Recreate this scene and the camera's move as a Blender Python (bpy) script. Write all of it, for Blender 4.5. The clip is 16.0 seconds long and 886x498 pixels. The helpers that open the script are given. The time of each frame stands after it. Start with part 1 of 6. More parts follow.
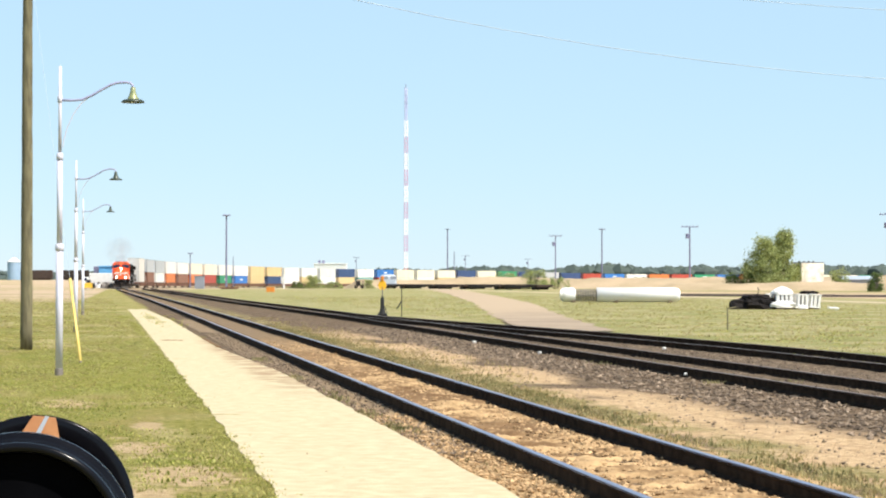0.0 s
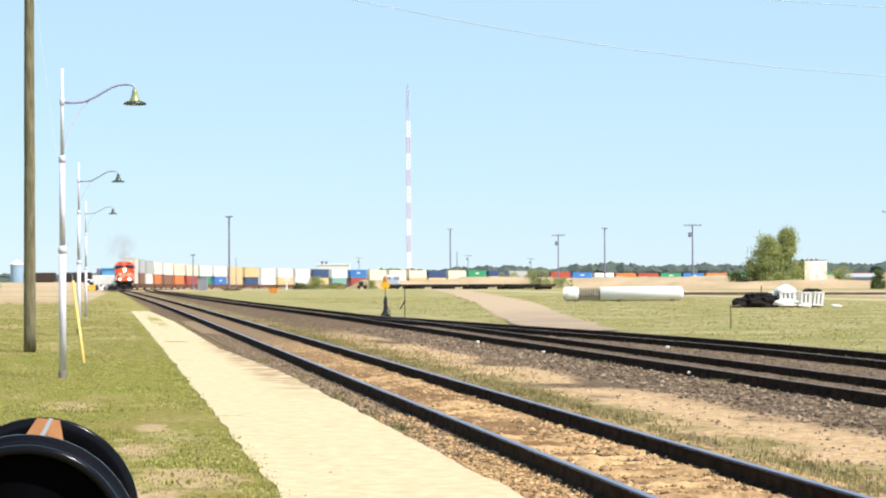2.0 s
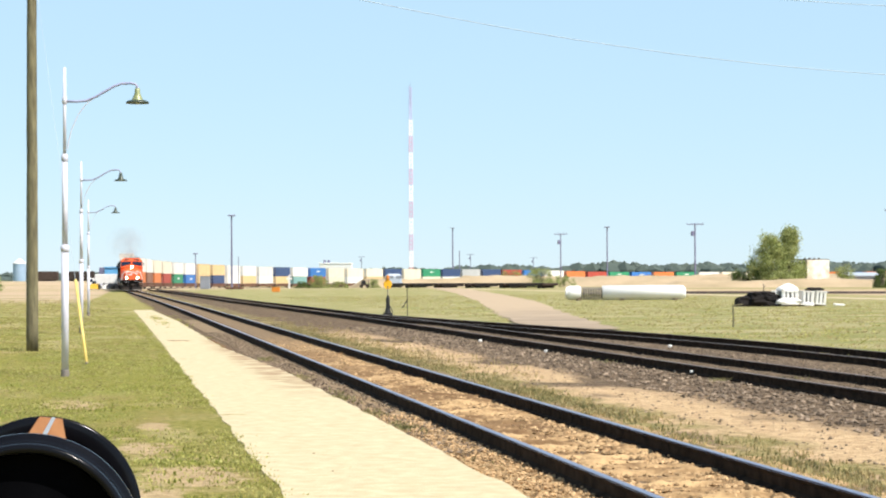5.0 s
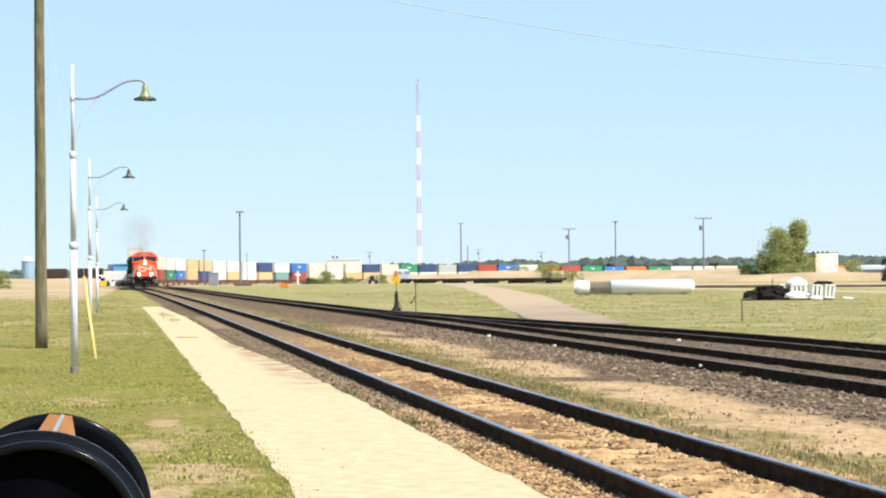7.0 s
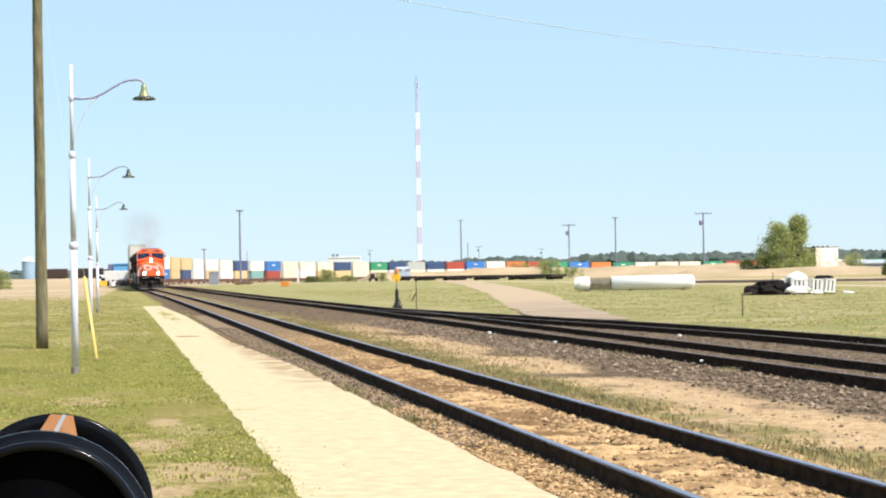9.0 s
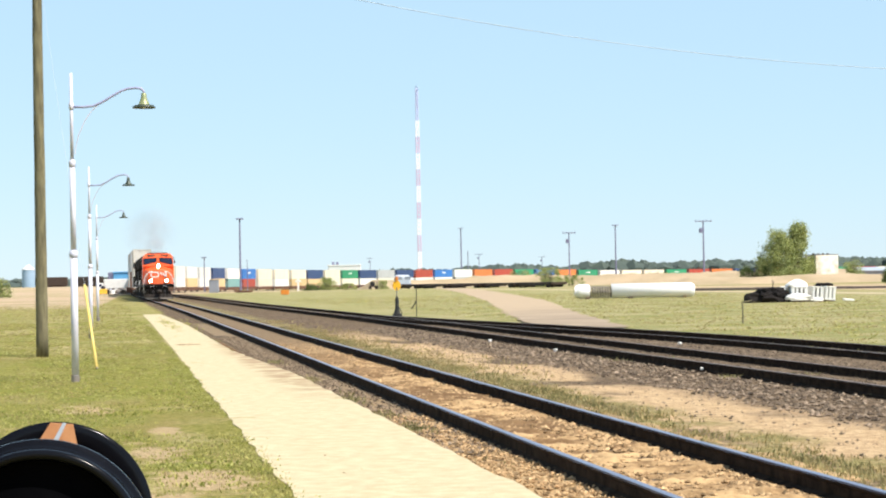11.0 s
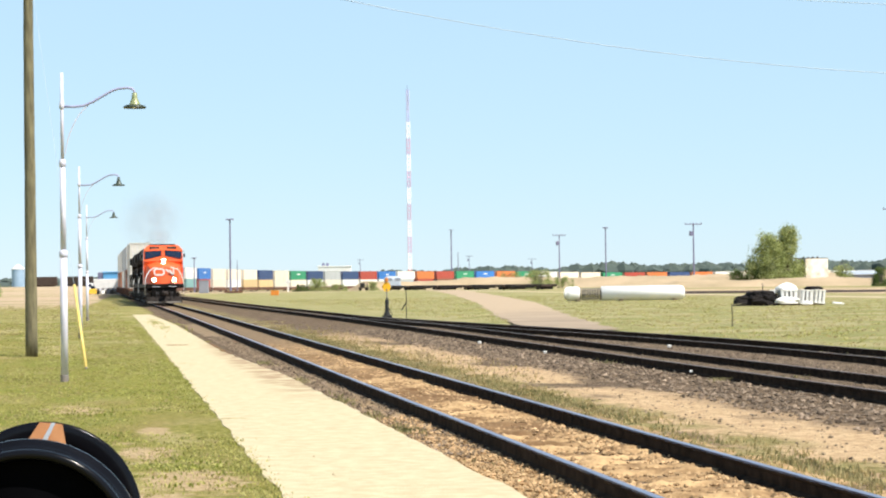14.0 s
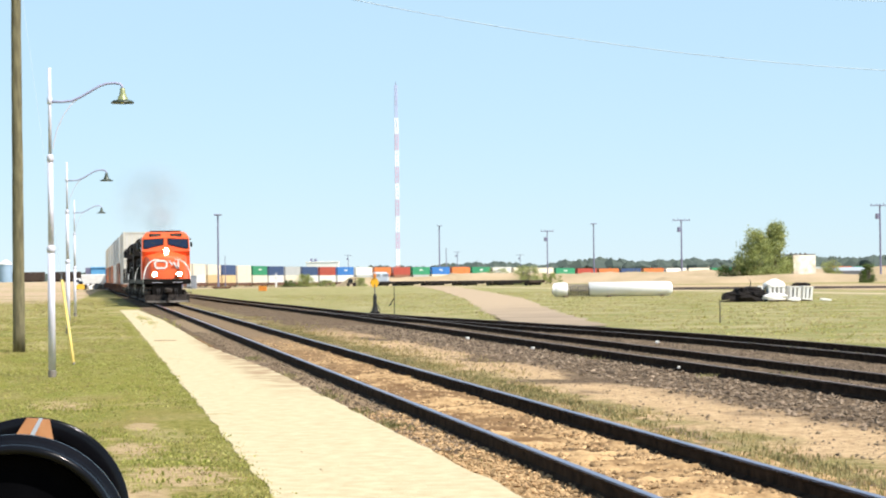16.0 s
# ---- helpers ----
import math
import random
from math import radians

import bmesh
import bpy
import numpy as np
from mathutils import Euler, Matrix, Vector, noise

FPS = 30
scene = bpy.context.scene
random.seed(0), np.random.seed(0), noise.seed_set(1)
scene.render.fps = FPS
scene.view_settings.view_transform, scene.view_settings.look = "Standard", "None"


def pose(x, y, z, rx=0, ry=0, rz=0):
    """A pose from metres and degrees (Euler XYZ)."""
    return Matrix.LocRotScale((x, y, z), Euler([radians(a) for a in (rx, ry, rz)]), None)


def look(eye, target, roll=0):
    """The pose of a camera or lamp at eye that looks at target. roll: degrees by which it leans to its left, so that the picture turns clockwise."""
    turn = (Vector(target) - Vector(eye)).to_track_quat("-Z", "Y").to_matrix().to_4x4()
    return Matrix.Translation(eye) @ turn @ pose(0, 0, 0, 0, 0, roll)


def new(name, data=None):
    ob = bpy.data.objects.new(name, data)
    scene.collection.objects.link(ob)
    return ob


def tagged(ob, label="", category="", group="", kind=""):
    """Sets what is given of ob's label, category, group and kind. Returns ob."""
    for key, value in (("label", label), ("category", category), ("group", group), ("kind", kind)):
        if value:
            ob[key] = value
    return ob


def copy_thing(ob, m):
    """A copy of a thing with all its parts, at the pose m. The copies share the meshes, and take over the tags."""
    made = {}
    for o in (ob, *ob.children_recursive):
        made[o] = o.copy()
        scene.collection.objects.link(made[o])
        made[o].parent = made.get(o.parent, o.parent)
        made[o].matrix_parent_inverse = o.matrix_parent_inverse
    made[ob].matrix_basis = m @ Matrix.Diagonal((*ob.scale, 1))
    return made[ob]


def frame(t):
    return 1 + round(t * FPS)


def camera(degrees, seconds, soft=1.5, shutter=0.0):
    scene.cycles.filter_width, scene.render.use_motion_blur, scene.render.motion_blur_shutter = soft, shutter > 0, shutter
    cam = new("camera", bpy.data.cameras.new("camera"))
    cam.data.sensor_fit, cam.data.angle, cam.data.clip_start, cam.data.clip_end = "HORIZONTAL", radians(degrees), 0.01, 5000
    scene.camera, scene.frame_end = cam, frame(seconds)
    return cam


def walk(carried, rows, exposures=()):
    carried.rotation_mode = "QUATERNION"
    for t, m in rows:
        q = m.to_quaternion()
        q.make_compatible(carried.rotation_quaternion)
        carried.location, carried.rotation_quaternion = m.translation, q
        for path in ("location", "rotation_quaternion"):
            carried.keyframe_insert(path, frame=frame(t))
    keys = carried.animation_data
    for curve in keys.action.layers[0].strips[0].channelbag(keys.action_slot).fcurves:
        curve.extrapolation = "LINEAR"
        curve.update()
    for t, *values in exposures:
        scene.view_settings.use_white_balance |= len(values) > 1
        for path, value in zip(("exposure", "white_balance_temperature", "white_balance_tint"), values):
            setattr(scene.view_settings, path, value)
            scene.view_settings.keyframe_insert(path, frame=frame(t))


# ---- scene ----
# A prairie rail yard on a clear noon: a camera on a tripod, a stack train that comes round a long curve.
# Metres; the camera stands at the origin, y runs ahead of it, x to the right.

# ---------------------------------------------------------------- camera
EYE_Z = 1.70
cam = camera(24.55, 16.0, soft=2.05)
# seconds, turn to the left, tilt up, lean of the picture clockwise (degrees)
SHAKE = [
    (0, -0.0810, 0.8595, 0.058),
    (0.5, -0.0776, 0.8200, -0.273),
    (0.7, -0.0668, 0.8832, -0.320),
    (0.8, -0.0605, 0.9230, -0.340),
    (0.9, -0.0509, 1.1060, -0.370),
    (1, -0.0439, 1.3080, -0.400),
    (1.1, -0.0350, 1.3064, -0.400),
    (1.2, -0.0223, 1.1219, -0.410),
    (1.3, -0.0127, 0.9628, -0.420),
    (1.5, -0.0000, 0.9406, -0.421),
    (2, -0.0031, 0.8616, -0.284),
    (2.5, 0.0000, 0.8196, -0.420),
    (3, 0.0000, 0.8196, -0.420),
    (3.5, -0.0005, 0.8301, -0.490),
    (4, 0.0240, 0.8352, -0.199),
    (6.5, 0.2396, 0.7525, -0.520),
    (7, 0.2993, 0.7015, -0.553),
    (7.5, 0.3161, 0.6590, -0.499),
    (8, 0.2398, 0.5854, -0.495),
    (8.5, 0.2581, 0.6274, -0.940),
    (9, 0.3035, 0.6224, -0.993),
    (11.5, 0.3010, 0.8707, -1.061),
    (12, 0.2674, 0.8628, -0.806),
    (12.5, 0.1822, 0.8614, -0.825),
    (13, 0.1317, 0.8524, -0.803),
    (13.5, 0.0817, 0.8682, -0.803),
    (14, 0.0244, 0.8862, -0.772),
    (14.5, -0.0206, 0.8686, -0.821),
    (15, -0.1190, 0.8191, -0.711),
    (15.5, -0.2227, 0.7855, -0.619),
    (16, -0.3099, 0.7647, -0.697),
]


def cam_pose(turn, tilt, lean):
    a, b = radians(turn), radians(tilt)
    way = Vector((-math.sin(a) * math.cos(b), math.cos(a) * math.cos(b), math.sin(b)))
    eye = Vector((0, 0, EYE_Z))
    return look(eye, eye + way, lean)


walk(cam, [(t, cam_pose(a, b, c)) for t, a, b, c in SHAKE])

# ---------------------------------------------------------------- light
SUN_EL, SUN_AZ = radians(53), radians(127)      # azimuth clockwise from the way ahead
world = bpy.data.worlds.new("world")
scene.world = world
world.use_nodes = True
wn = world.node_tree.nodes
sky = wn.new("ShaderNodeTexSky")
sky.sky_type, sky.sun_disc = "NISHITA", False
sky.sun_elevation, sky.sun_rotation = SUN_EL, SUN_AZ
sky.air_density, sky.dust_density, sky.ozone_density = 1.0, 0.0, 3.0
wn["Background"].inputs["Strength"].default_value = 0.068
# the clear sky, paled by the bright haze of a hot noon
haze = wn.new("ShaderNodeMixRGB")
haze.blend_type = "MIX"
# the haze lies along the horizon and thins out towards the zenith
sky_co, sky_sep, sky_up = wn.new("ShaderNodeTexCoord"), wn.new("ShaderNodeSeparateXYZ"), wn.new("ShaderNodeMapRange")
sky_up.interpolation_type = "SMOOTHSTEP"
for slot, v in (("From Min", 0.12), ("From Max", 0.75), ("To Min", 0.62), ("To Max", 0.22)):
    sky_up.inputs[slot].default_value = v
world.node_tree.links.new(sky_co.outputs["Generated"], sky_sep.inputs[0])
world.node_tree.links.new(sky_sep.outputs["Z"], sky_up.inputs["Value"])
world.node_tree.links.new(sky_up.outputs["Result"], haze.inputs[0])
haze.inputs[2].default_value = (6.9, 10.0, 12.6, 1)
world.node_tree.links.new(sky.outputs["Color"], haze.inputs[1])
world.node_tree.links.new(haze.outputs[0], wn["Background"].inputs["Color"])
sun = bpy.data.lights.new("sun", "SUN")
sun.energy, sun.angle, sun.color = 5.0, radians(0.53), (1.0, 0.95, 0.87)
sun_ob = new("sun", sun)
sun_ob.matrix_world = look(Vector((math.sin(SUN_AZ) * math.cos(SUN_EL), math.cos(SUN_AZ) * math.cos(SUN_EL), math.sin(SUN_EL))) * 100, (0, 0, 0))
scene.view_settings.exposure = 0.54

# ---------------------------------------------------------------- the line of the main track
KNOT_S = [0, 80, 150, 220, 290, 360, 430, 500, 600, 700, 850, 1000, 1300, 1700]
KNOT_K = [0, -4e-5, -9e-5, 0, -2e-5, 5e-4, 1.16e-3, 1.52e-3, 1.28e-3, 1.41e-3, 1.49e-3, 1.51e-3, 1.51e-3, 1.5e-3]
S_ALL = np.arange(-60, 2000, 1.0)
HEAD = radians(-9.351) + np.cumsum(np.where(S_ALL > 0, np.interp(S_ALL, KNOT_S, KNOT_K), 0))
PX = np.cumsum(np.sin(HEAD))
PY = np.cumsum(np.cos(HEAD))
PX += 4.709 - np.interp(0, S_ALL, PX)
PY += 0.0 - np.interp(0, S_ALL, PY)
RAIL_Z = 0.12
SPEED, FRONT = 14.743, 367.5


def fall(y, x=0.0):
    """The ground's drop towards the far yard: a slight rise on its left-hand side, deeper on its right."""
    f = min(max((y - 330) / 420, 0), 1)
    g = min(max((x - 10) / 80, 0), 1) * min(max((y - 580) / 120, 0), 1)
    k = min(max((x + 165) / 85, 0), 1)
    return (1.3 - 2.45 * k) * f * f * (3 - 2 * f) - 1.1 * g * g * (3 - 2 * g)


def track(s, off=0.0, z=0.0):
    """The place at s metres along the main track, off metres to its right."""
    h = float(np.interp(s, S_ALL, HEAD))
    x, y = float(np.interp(s, S_ALL, PX)), float(np.interp(s, S_ALL, PY))
    return Vector((x + off * math.cos(h), y - off * math.sin(h), z + fall(y, x)))


def track_pose(s, off=0.0, z=0.0):
    """Local -y points along the train's way (towards the camera)."""
    h = float(np.interp(s, S_ALL, HEAD))
    return Matrix.Translation(track(s, off, z)) @ Matrix.Rotation(-h, 4, "Z")


# ---------------------------------------------------------------- materials
def rgb(h):
    v = [int(h[i:i + 2], 16) / 255 for i in (0, 2, 4)]
    return tuple(c / 12.92 if c <= 0.04045 else ((c + 0.055) / 1.055) ** 2.4 for c in v)


def mat(name, a, b=None, rough=0.7, metal=0.0, scale=4.0, bump=0.0, fine=40.0, emit=None, alpha=None, vary=0.0, streak=(1, 1, 1), spec=0.5, island=False, thin=0.0, span=(0.48, 0.88), grade=None):
    """Two colours mixed by a coarse and a fine noise, with a fine relief."""
    m = bpy.data.materials.new(name)
    m.use_nodes = True
    n, l = m.node_tree.nodes, m.node_tree.links
    p = n["Principled BSDF"]
    b = b or tuple(c * 0.72 for c in a)
    co = n.new("ShaderNodeTexCoord")
    mp = n.new("ShaderNodeMapping")
    mp.inputs["Scale"].default_value = streak
    l.new(co.outputs["Object"], mp.inputs["Vector"])
    t1, t2 = n.new("ShaderNodeTexNoise"), n.new("ShaderNodeTexNoise")
    t1.inputs["Scale"].default_value, t2.inputs["Scale"].default_value = scale, fine
    t1.inputs["Detail"].default_value, t2.inputs["Detail"].default_value = 6, 3
    for t in (t1, t2):
        l.new(mp.outputs["Vector"], t.inputs["Vector"])
    add = n.new("ShaderNodeMath")
    add.operation = "MULTIPLY_ADD"
    add.inputs[1].default_value = 0.35
    l.new(t2.outputs["Fac"], add.inputs[0])
    l.new(t1.outputs["Fac"], add.inputs[2])
    ramp = n.new("ShaderNodeValToRGB")
    ramp.color_ramp.elements[0].position, ramp.color_ramp.elements[1].position = span
    ramp.color_ramp.elements[0].color, ramp.color_ramp.elements[1].color = (*a, 1), (*b, 1)
    l.new(add.outputs[0], ramp.inputs["Fac"])
    out = ramp.outputs["Color"]
    p.inputs["Specular IOR Level"].default_value = spec
    if vary:
        info, hs = n.new("ShaderNodeNewGeometry" if island else "ShaderNodeObjectInfo"), n.new("ShaderNodeHueSaturation")
        mr = n.new("ShaderNodeMapRange")
        mr.inputs["To Min"].default_value, mr.inputs["To Max"].default_value = 1 - vary, 1 + vary
        l.new(info.outputs["Random Per Island" if island else "Random"], mr.inputs["Value"])
        l.new(mr.outputs["Result"], hs.inputs["Value"])
        l.new(out, hs.inputs["Color"])
        out = hs.outputs["Color"]
    l.new(out, p.inputs["Base Color"])
    p.inputs["Roughness"].default_value, p.inputs["Metallic"].default_value = rough, metal
    if grade:
        # sand thins out along the line, brown dirt takes over
        y0, y1, (da, db) = grade
        gs, gm, gr, gx = n.new("ShaderNodeSeparateXYZ"), n.new("ShaderNodeMath"), n.new("ShaderNodeMapRange"), n.new("ShaderNodeMixRGB")
        gd = n.new("ShaderNodeMixRGB")
        gm.operation = "MULTIPLY_ADD"
        gm.inputs[1].default_value = 40.0
        gr.interpolation_type = "SMOOTHSTEP"
        gr.inputs["From Min"].default_value, gr.inputs["From Max"].default_value = y0 + 20, y1 + 20
        l.new(co.outputs["Object"], gs.inputs[0])
        l.new(t1.outputs["Fac"], gm.inputs[0])
        l.new(gs.outputs["Y"], gm.inputs[2])
        l.new(gm.outputs[0], gr.inputs["Value"])
        gd.inputs[1].default_value, gd.inputs[2].default_value = (*da, 1), (*db, 1)
        l.new(t2.outputs["Fac"], gd.inputs[0])
        l.new(gr.outputs["Result"], gx.inputs[0])
        l.new(out, gx.inputs[1])
        l.new(gd.outputs[0], gx.inputs[2])
        l.new(gx.outputs[0], p.inputs["Base Color"])
    if bump:
        bp = n.new("ShaderNodeBump")
        bp.inputs["Strength"].default_value, bp.inputs["Distance"].default_value = 0.8, bump
        l.new(add.outputs[0], bp.inputs["Height"])
        l.new(bp.outputs["Normal"], p.inputs["Normal"])
    if thin:
        # leaves and blades let part of the light through
        tr, mx = n.new("ShaderNodeBsdfTranslucent"), n.new("ShaderNodeMixShader")
        l.new(out, tr.inputs["Color"])
        mx.inputs["Fac"].default_value = thin
        l.new(p.outputs["BSDF"], mx.inputs[1])
        l.new(tr.outputs["BSDF"], mx.inputs[2])
        l.new(mx.outputs["Shader"], n["Material Output"].inputs["Surface"])
    if emit:
        p.inputs["Emission Color"].default_value, p.inputs["Emission Strength"].default_value = (*a, 1), emit
    if alpha is not None:
        # thin, uneven haze
        veil = n.new("ShaderNodeMapRange")
        veil.inputs["From Min"].default_value, veil.inputs["From Max"].default_value = 0.25, 0.75
        veil.inputs["To Min"].default_value, veil.inputs["To Max"].default_value = 0.0, alpha
        l.new(t1.outputs["Fac"], veil.inputs["Value"])
        # a puff thins out from its middle to its rim
        ctr, ln, rim, soft = n.new("ShaderNodeVectorMath"), n.new("ShaderNodeVectorMath"), n.new("ShaderNodeMapRange"), n.new("ShaderNodeMath")
        ctr.operation, ln.operation, soft.operation = "MULTIPLY_ADD", "LENGTH", "MULTIPLY"
        ctr.inputs[1].default_value, ctr.inputs[2].default_value = (2, 0, 2), (-1, 0, -1)
        rim.interpolation_type = "SMOOTHSTEP"
        rim.inputs["From Min"].default_value, rim.inputs["From Max"].default_value = 0.80, 0.0
        l.new(co.outputs["Generated"], ctr.inputs[0])
        l.new(ctr.outputs["Vector"], ln.inputs[0])
        l.new(ln.outputs["Value"], rim.inputs["Value"])
        l.new(rim.outputs["Result"], soft.inputs[0])
        l.new(veil.outputs["Result"], soft.inputs[1])
        l.new(soft.outputs[0], p.inputs["Alpha"])
    return m


def ground_mat():
    """Grass, dry patches, dirt and yard gravel by the place along and across the tracks."""
    m = bpy.data.materials.new("prairie_ground")
    m.use_nodes = True
    n, l = m.node_tree.nodes, m.node_tree.links
    p = n["Principled BSDF"]
    p.inputs["Roughness"].default_value = 0.95
    p.inputs["Specular IOR Level"].default_value = 0.1
    co = n.new("ShaderNodeTexCoord")
    sep = n.new("ShaderNodeSeparateXYZ")
    l.new(co.outputs["Object"], sep.inputs[0])

    def noise_tex(scale, detail=5, stretch=(1, 1, 1)):
        mp, t = n.new("ShaderNodeMapping"), n.new("ShaderNodeTexNoise")
        mp.inputs["Scale"].default_value = stretch
        l.new(co.outputs["Object"], mp.inputs["Vector"])
        l.new(mp.outputs["Vector"], t.inputs["Vector"])
        t.inputs["Scale"].default_value, t.inputs["Detail"].default_value = scale, detail
        return t.outputs["Fac"]

    def op(kind, a, b):
        q = n.new("ShaderNodeMath")
        q.operation = kind
        for i, v in enumerate((a, b)):
            if isinstance(v, (int, float)):
                q.inputs[i].default_value = v
            else:
                l.new(v, q.inputs[i])
        return q.outputs[0]

    def step(v, lo, hi):
        q = n.new("ShaderNodeMapRange")
        q.interpolation_type = "SMOOTHSTEP"
        q.inputs["From Min"].default_value, q.inputs["From Max"].default_value = lo, hi
        l.new(v, q.inputs["Value"])
        return q.outputs["Result"]

    def mix(f, a, b):
        q = n.new("ShaderNodeMixRGB")
        for i, v in enumerate((f, a, b)):
            if isinstance(v, tuple):
                q.inputs[i].default_value = (*v, 1)
            elif isinstance(v, (int, float)):
                q.inputs[i].default_value = v
            else:
                l.new(v, q.inputs[i])
        return q.outputs[0]

    big, mid, fine = noise_tex(0.09), noise_tex(0.55, 6), noise_tex(9.0, 6)
    grain = noise_tex(38.0, 3)
    u = n.new("ShaderNodeMath")
    u.operation = "MULTIPLY_ADD"
    l.new(op("SUBTRACT", mid, 0.5), u.inputs[0])
    u.inputs[1].default_value = 1.5
    l.new(sep.outputs["X"], u.inputs[2])
    u = u.outputs[0]
    vv = sep.outputs["Y"]
    green = mix(step(fine, 0.35, 0.7), (0.170, 0.165, 0.030), (0.335, 0.285, 0.088))
    dry = mix(step(fine, 0.3, 0.7), (0.36, 0.26, 0.12), (0.52, 0.40, 0.215))
    lawn = mix(step(op("ADD", op("MULTIPLY", big, 0.6), op("MULTIPLY", mid, 0.7)), 0.66, 0.90), green, dry)
    lawn = mix(op("MULTIPLY", step(noise_tex(0.9, 5, (1, 0.35, 1)), 0.46, 0.68), 0.5), lawn, (0.30, 0.215, 0.085))
    lawn = mix(op("MULTIPLY", step(noise_tex(0.5, 7, (1, 0.3, 1)), 0.48, 0.62), 0.65), lawn, mix(fine, (0.135, 0.16, 0.024), (0.27, 0.26, 0.06)))
    lawn = mix(op("MULTIPLY", step(noise_tex(0.42, 8, (1, 0.3, 1)), 0.53, 0.66), 0.6), lawn, (0.45, 0.36, 0.18))
    bare = op("ADD", noise_tex(1.1, 8), op("MULTIPLY", op("SUBTRACT", 1.0, step(vv, 15, 24)), 0.09))
    lawn = mix(op("MULTIPLY", step(bare, 0.60, 0.72), 0.85), lawn, dry)
    # fresher grass round the lamp post, drier beyond the pole
    fresh = op("MULTIPLY", step(vv, 24, 33), op("SUBTRACT", 1.0, step(vv, 41, 50)))
    lawn = mix(op("MULTIPLY", op("MULTIPLY", fresh, step(mid, 0.30, 0.55)), 0.5), lawn, mix(fine, (0.17, 0.19, 0.026), (0.29, 0.275, 0.05)))
    lawn = mix(op("MULTIPLY", op("MULTIPLY", step(vv, 46, 62), step(mid, 0.40, 0.60)), 0.45), lawn, (0.42, 0.36, 0.17))
    # places worn bare by feet
    for bu, bv, ru, rv in ((-0.42, 28.2, 0.42, 1.1), (0.43, 20.9, 0.3, 1.0), (0.76, 17.7, 0.45, 1.1), (0.56, 23.8, 0.22, 0.7), (0.3, 16.2, 0.3, 0.5), (-2.6, 36.0, 0.5, 2.0)):
        du = op("DIVIDE", op("SUBTRACT", sep.outputs["X"], bu), ru)
        dv = op("DIVIDE", op("SUBTRACT", vv, bv), rv)
        rr = op("ADD", op("ADD", op("MULTIPLY", du, du), op("MULTIPLY", dv, dv)), op("MULTIPLY", op("SUBTRACT", noise_tex(3.0, 6), 0.5), 3.2))
        lawn = mix(op("MULTIPLY", op("SUBTRACT", 1.0, step(rr, 0.35, 1.25)), 0.9), lawn, mix(step(fine, 0.3, 0.7), (0.40, 0.28, 0.15), (0.53, 0.385, 0.225)))
    gravel = mix(step(fine, 0.3, 0.75), (0.07, 0.046, 0.028), (0.25, 0.175, 0.11))
    gravel = mix(op("MULTIPLY", step(grain, 0.58, 0.7), 0.45), gravel, (0.36, 0.30, 0.24))
    sand = mix(step(fine, 0.3, 0.7), (0.43, 0.285, 0.155), (0.63, 0.445, 0.26))
    band = lambda lo, hi, soft: op("MULTIPLY", step(u, lo - soft, lo + soft), op("SUBTRACT", 1.0, step(u, hi - soft, hi + soft)))
    # the gravel narrows where the spur joins the siding
    edge = op("ADD", u, op("MULTIPLY", step(vv, 52, 98), 4.3))
    yard = op("MULTIPLY", step(u, 2.75, 3.05), op("SUBTRACT", 1.0, step(edge, 16.35, 16.65)))
    # paler, drier meadow beyond, with a lane along it
    pale = mix(step(noise_tex(0.3, 9), 0.36, 0.66), (0.25, 0.25, 0.092), (0.41, 0.35, 0.19))
    lawn = mix(op("MULTIPLY", step(edge, 14.5, 17.0), 0.75), lawn, pale)
    lawn = mix(op("MULTIPLY", band(56.2, 59.8, 0.4), 0.85), lawn, (0.56, 0.43, 0.30))
    col = mix(yard, lawn, gravel)
    near = op("SUBTRACT", 1.0, step(vv, 58, 76))
    patch = step(noise_tex(0.5, 8, (1, 0.4, 1)), 0.38, 0.50)
    col = mix(op("MULTIPLY", op("MULTIPLY", band(6.5, 8.5, 0.45), patch), near), col, sand)
    col = mix(op("MULTIPLY", band(6.05, 7.1, 0.35), step(noise_tex(1.3, 6, (1, 0.5, 1)), 0.40, 0.56)), col, mix(step(fine, 0.3, 0.7), (0.19, 0.165, 0.055), (0.38, 0.295, 0.14)))
    # far off: dry ground with long bands of green
    far = step(op("ADD", vv, op("MULTIPLY", band(0, 68, 2.0), -195.0)), 146, 172)
    strip = mix(step(noise_tex(0.02, 4, (0.25, 1, 1)), 0.46, 0.56), (0.50, 0.365, 0.235), (0.30, 0.27, 0.11))
    strip = mix(op("MULTIPLY", band(-40, 40, 9.0), step(noise_tex(0.05, 2), 0.40, 0.5)), strip, (0.48, 0.355, 0.235))
    col = mix(far, col, strip)
    col = mix(step(vv, 900, 1400), col, (0.16, 0.17, 0.07))
    l.new(col, p.inputs["Base Color"])
    bp = n.new("ShaderNodeBump")
    bp.inputs["Strength"].default_value, bp.inputs["Distance"].default_value = 1.0, 0.08
    l.new(op("ADD", fine, op("MULTIPLY", grain, 0.5)), bp.inputs["Height"])
    l.new(bp.outputs["Normal"], p.inputs["Normal"])
    return m


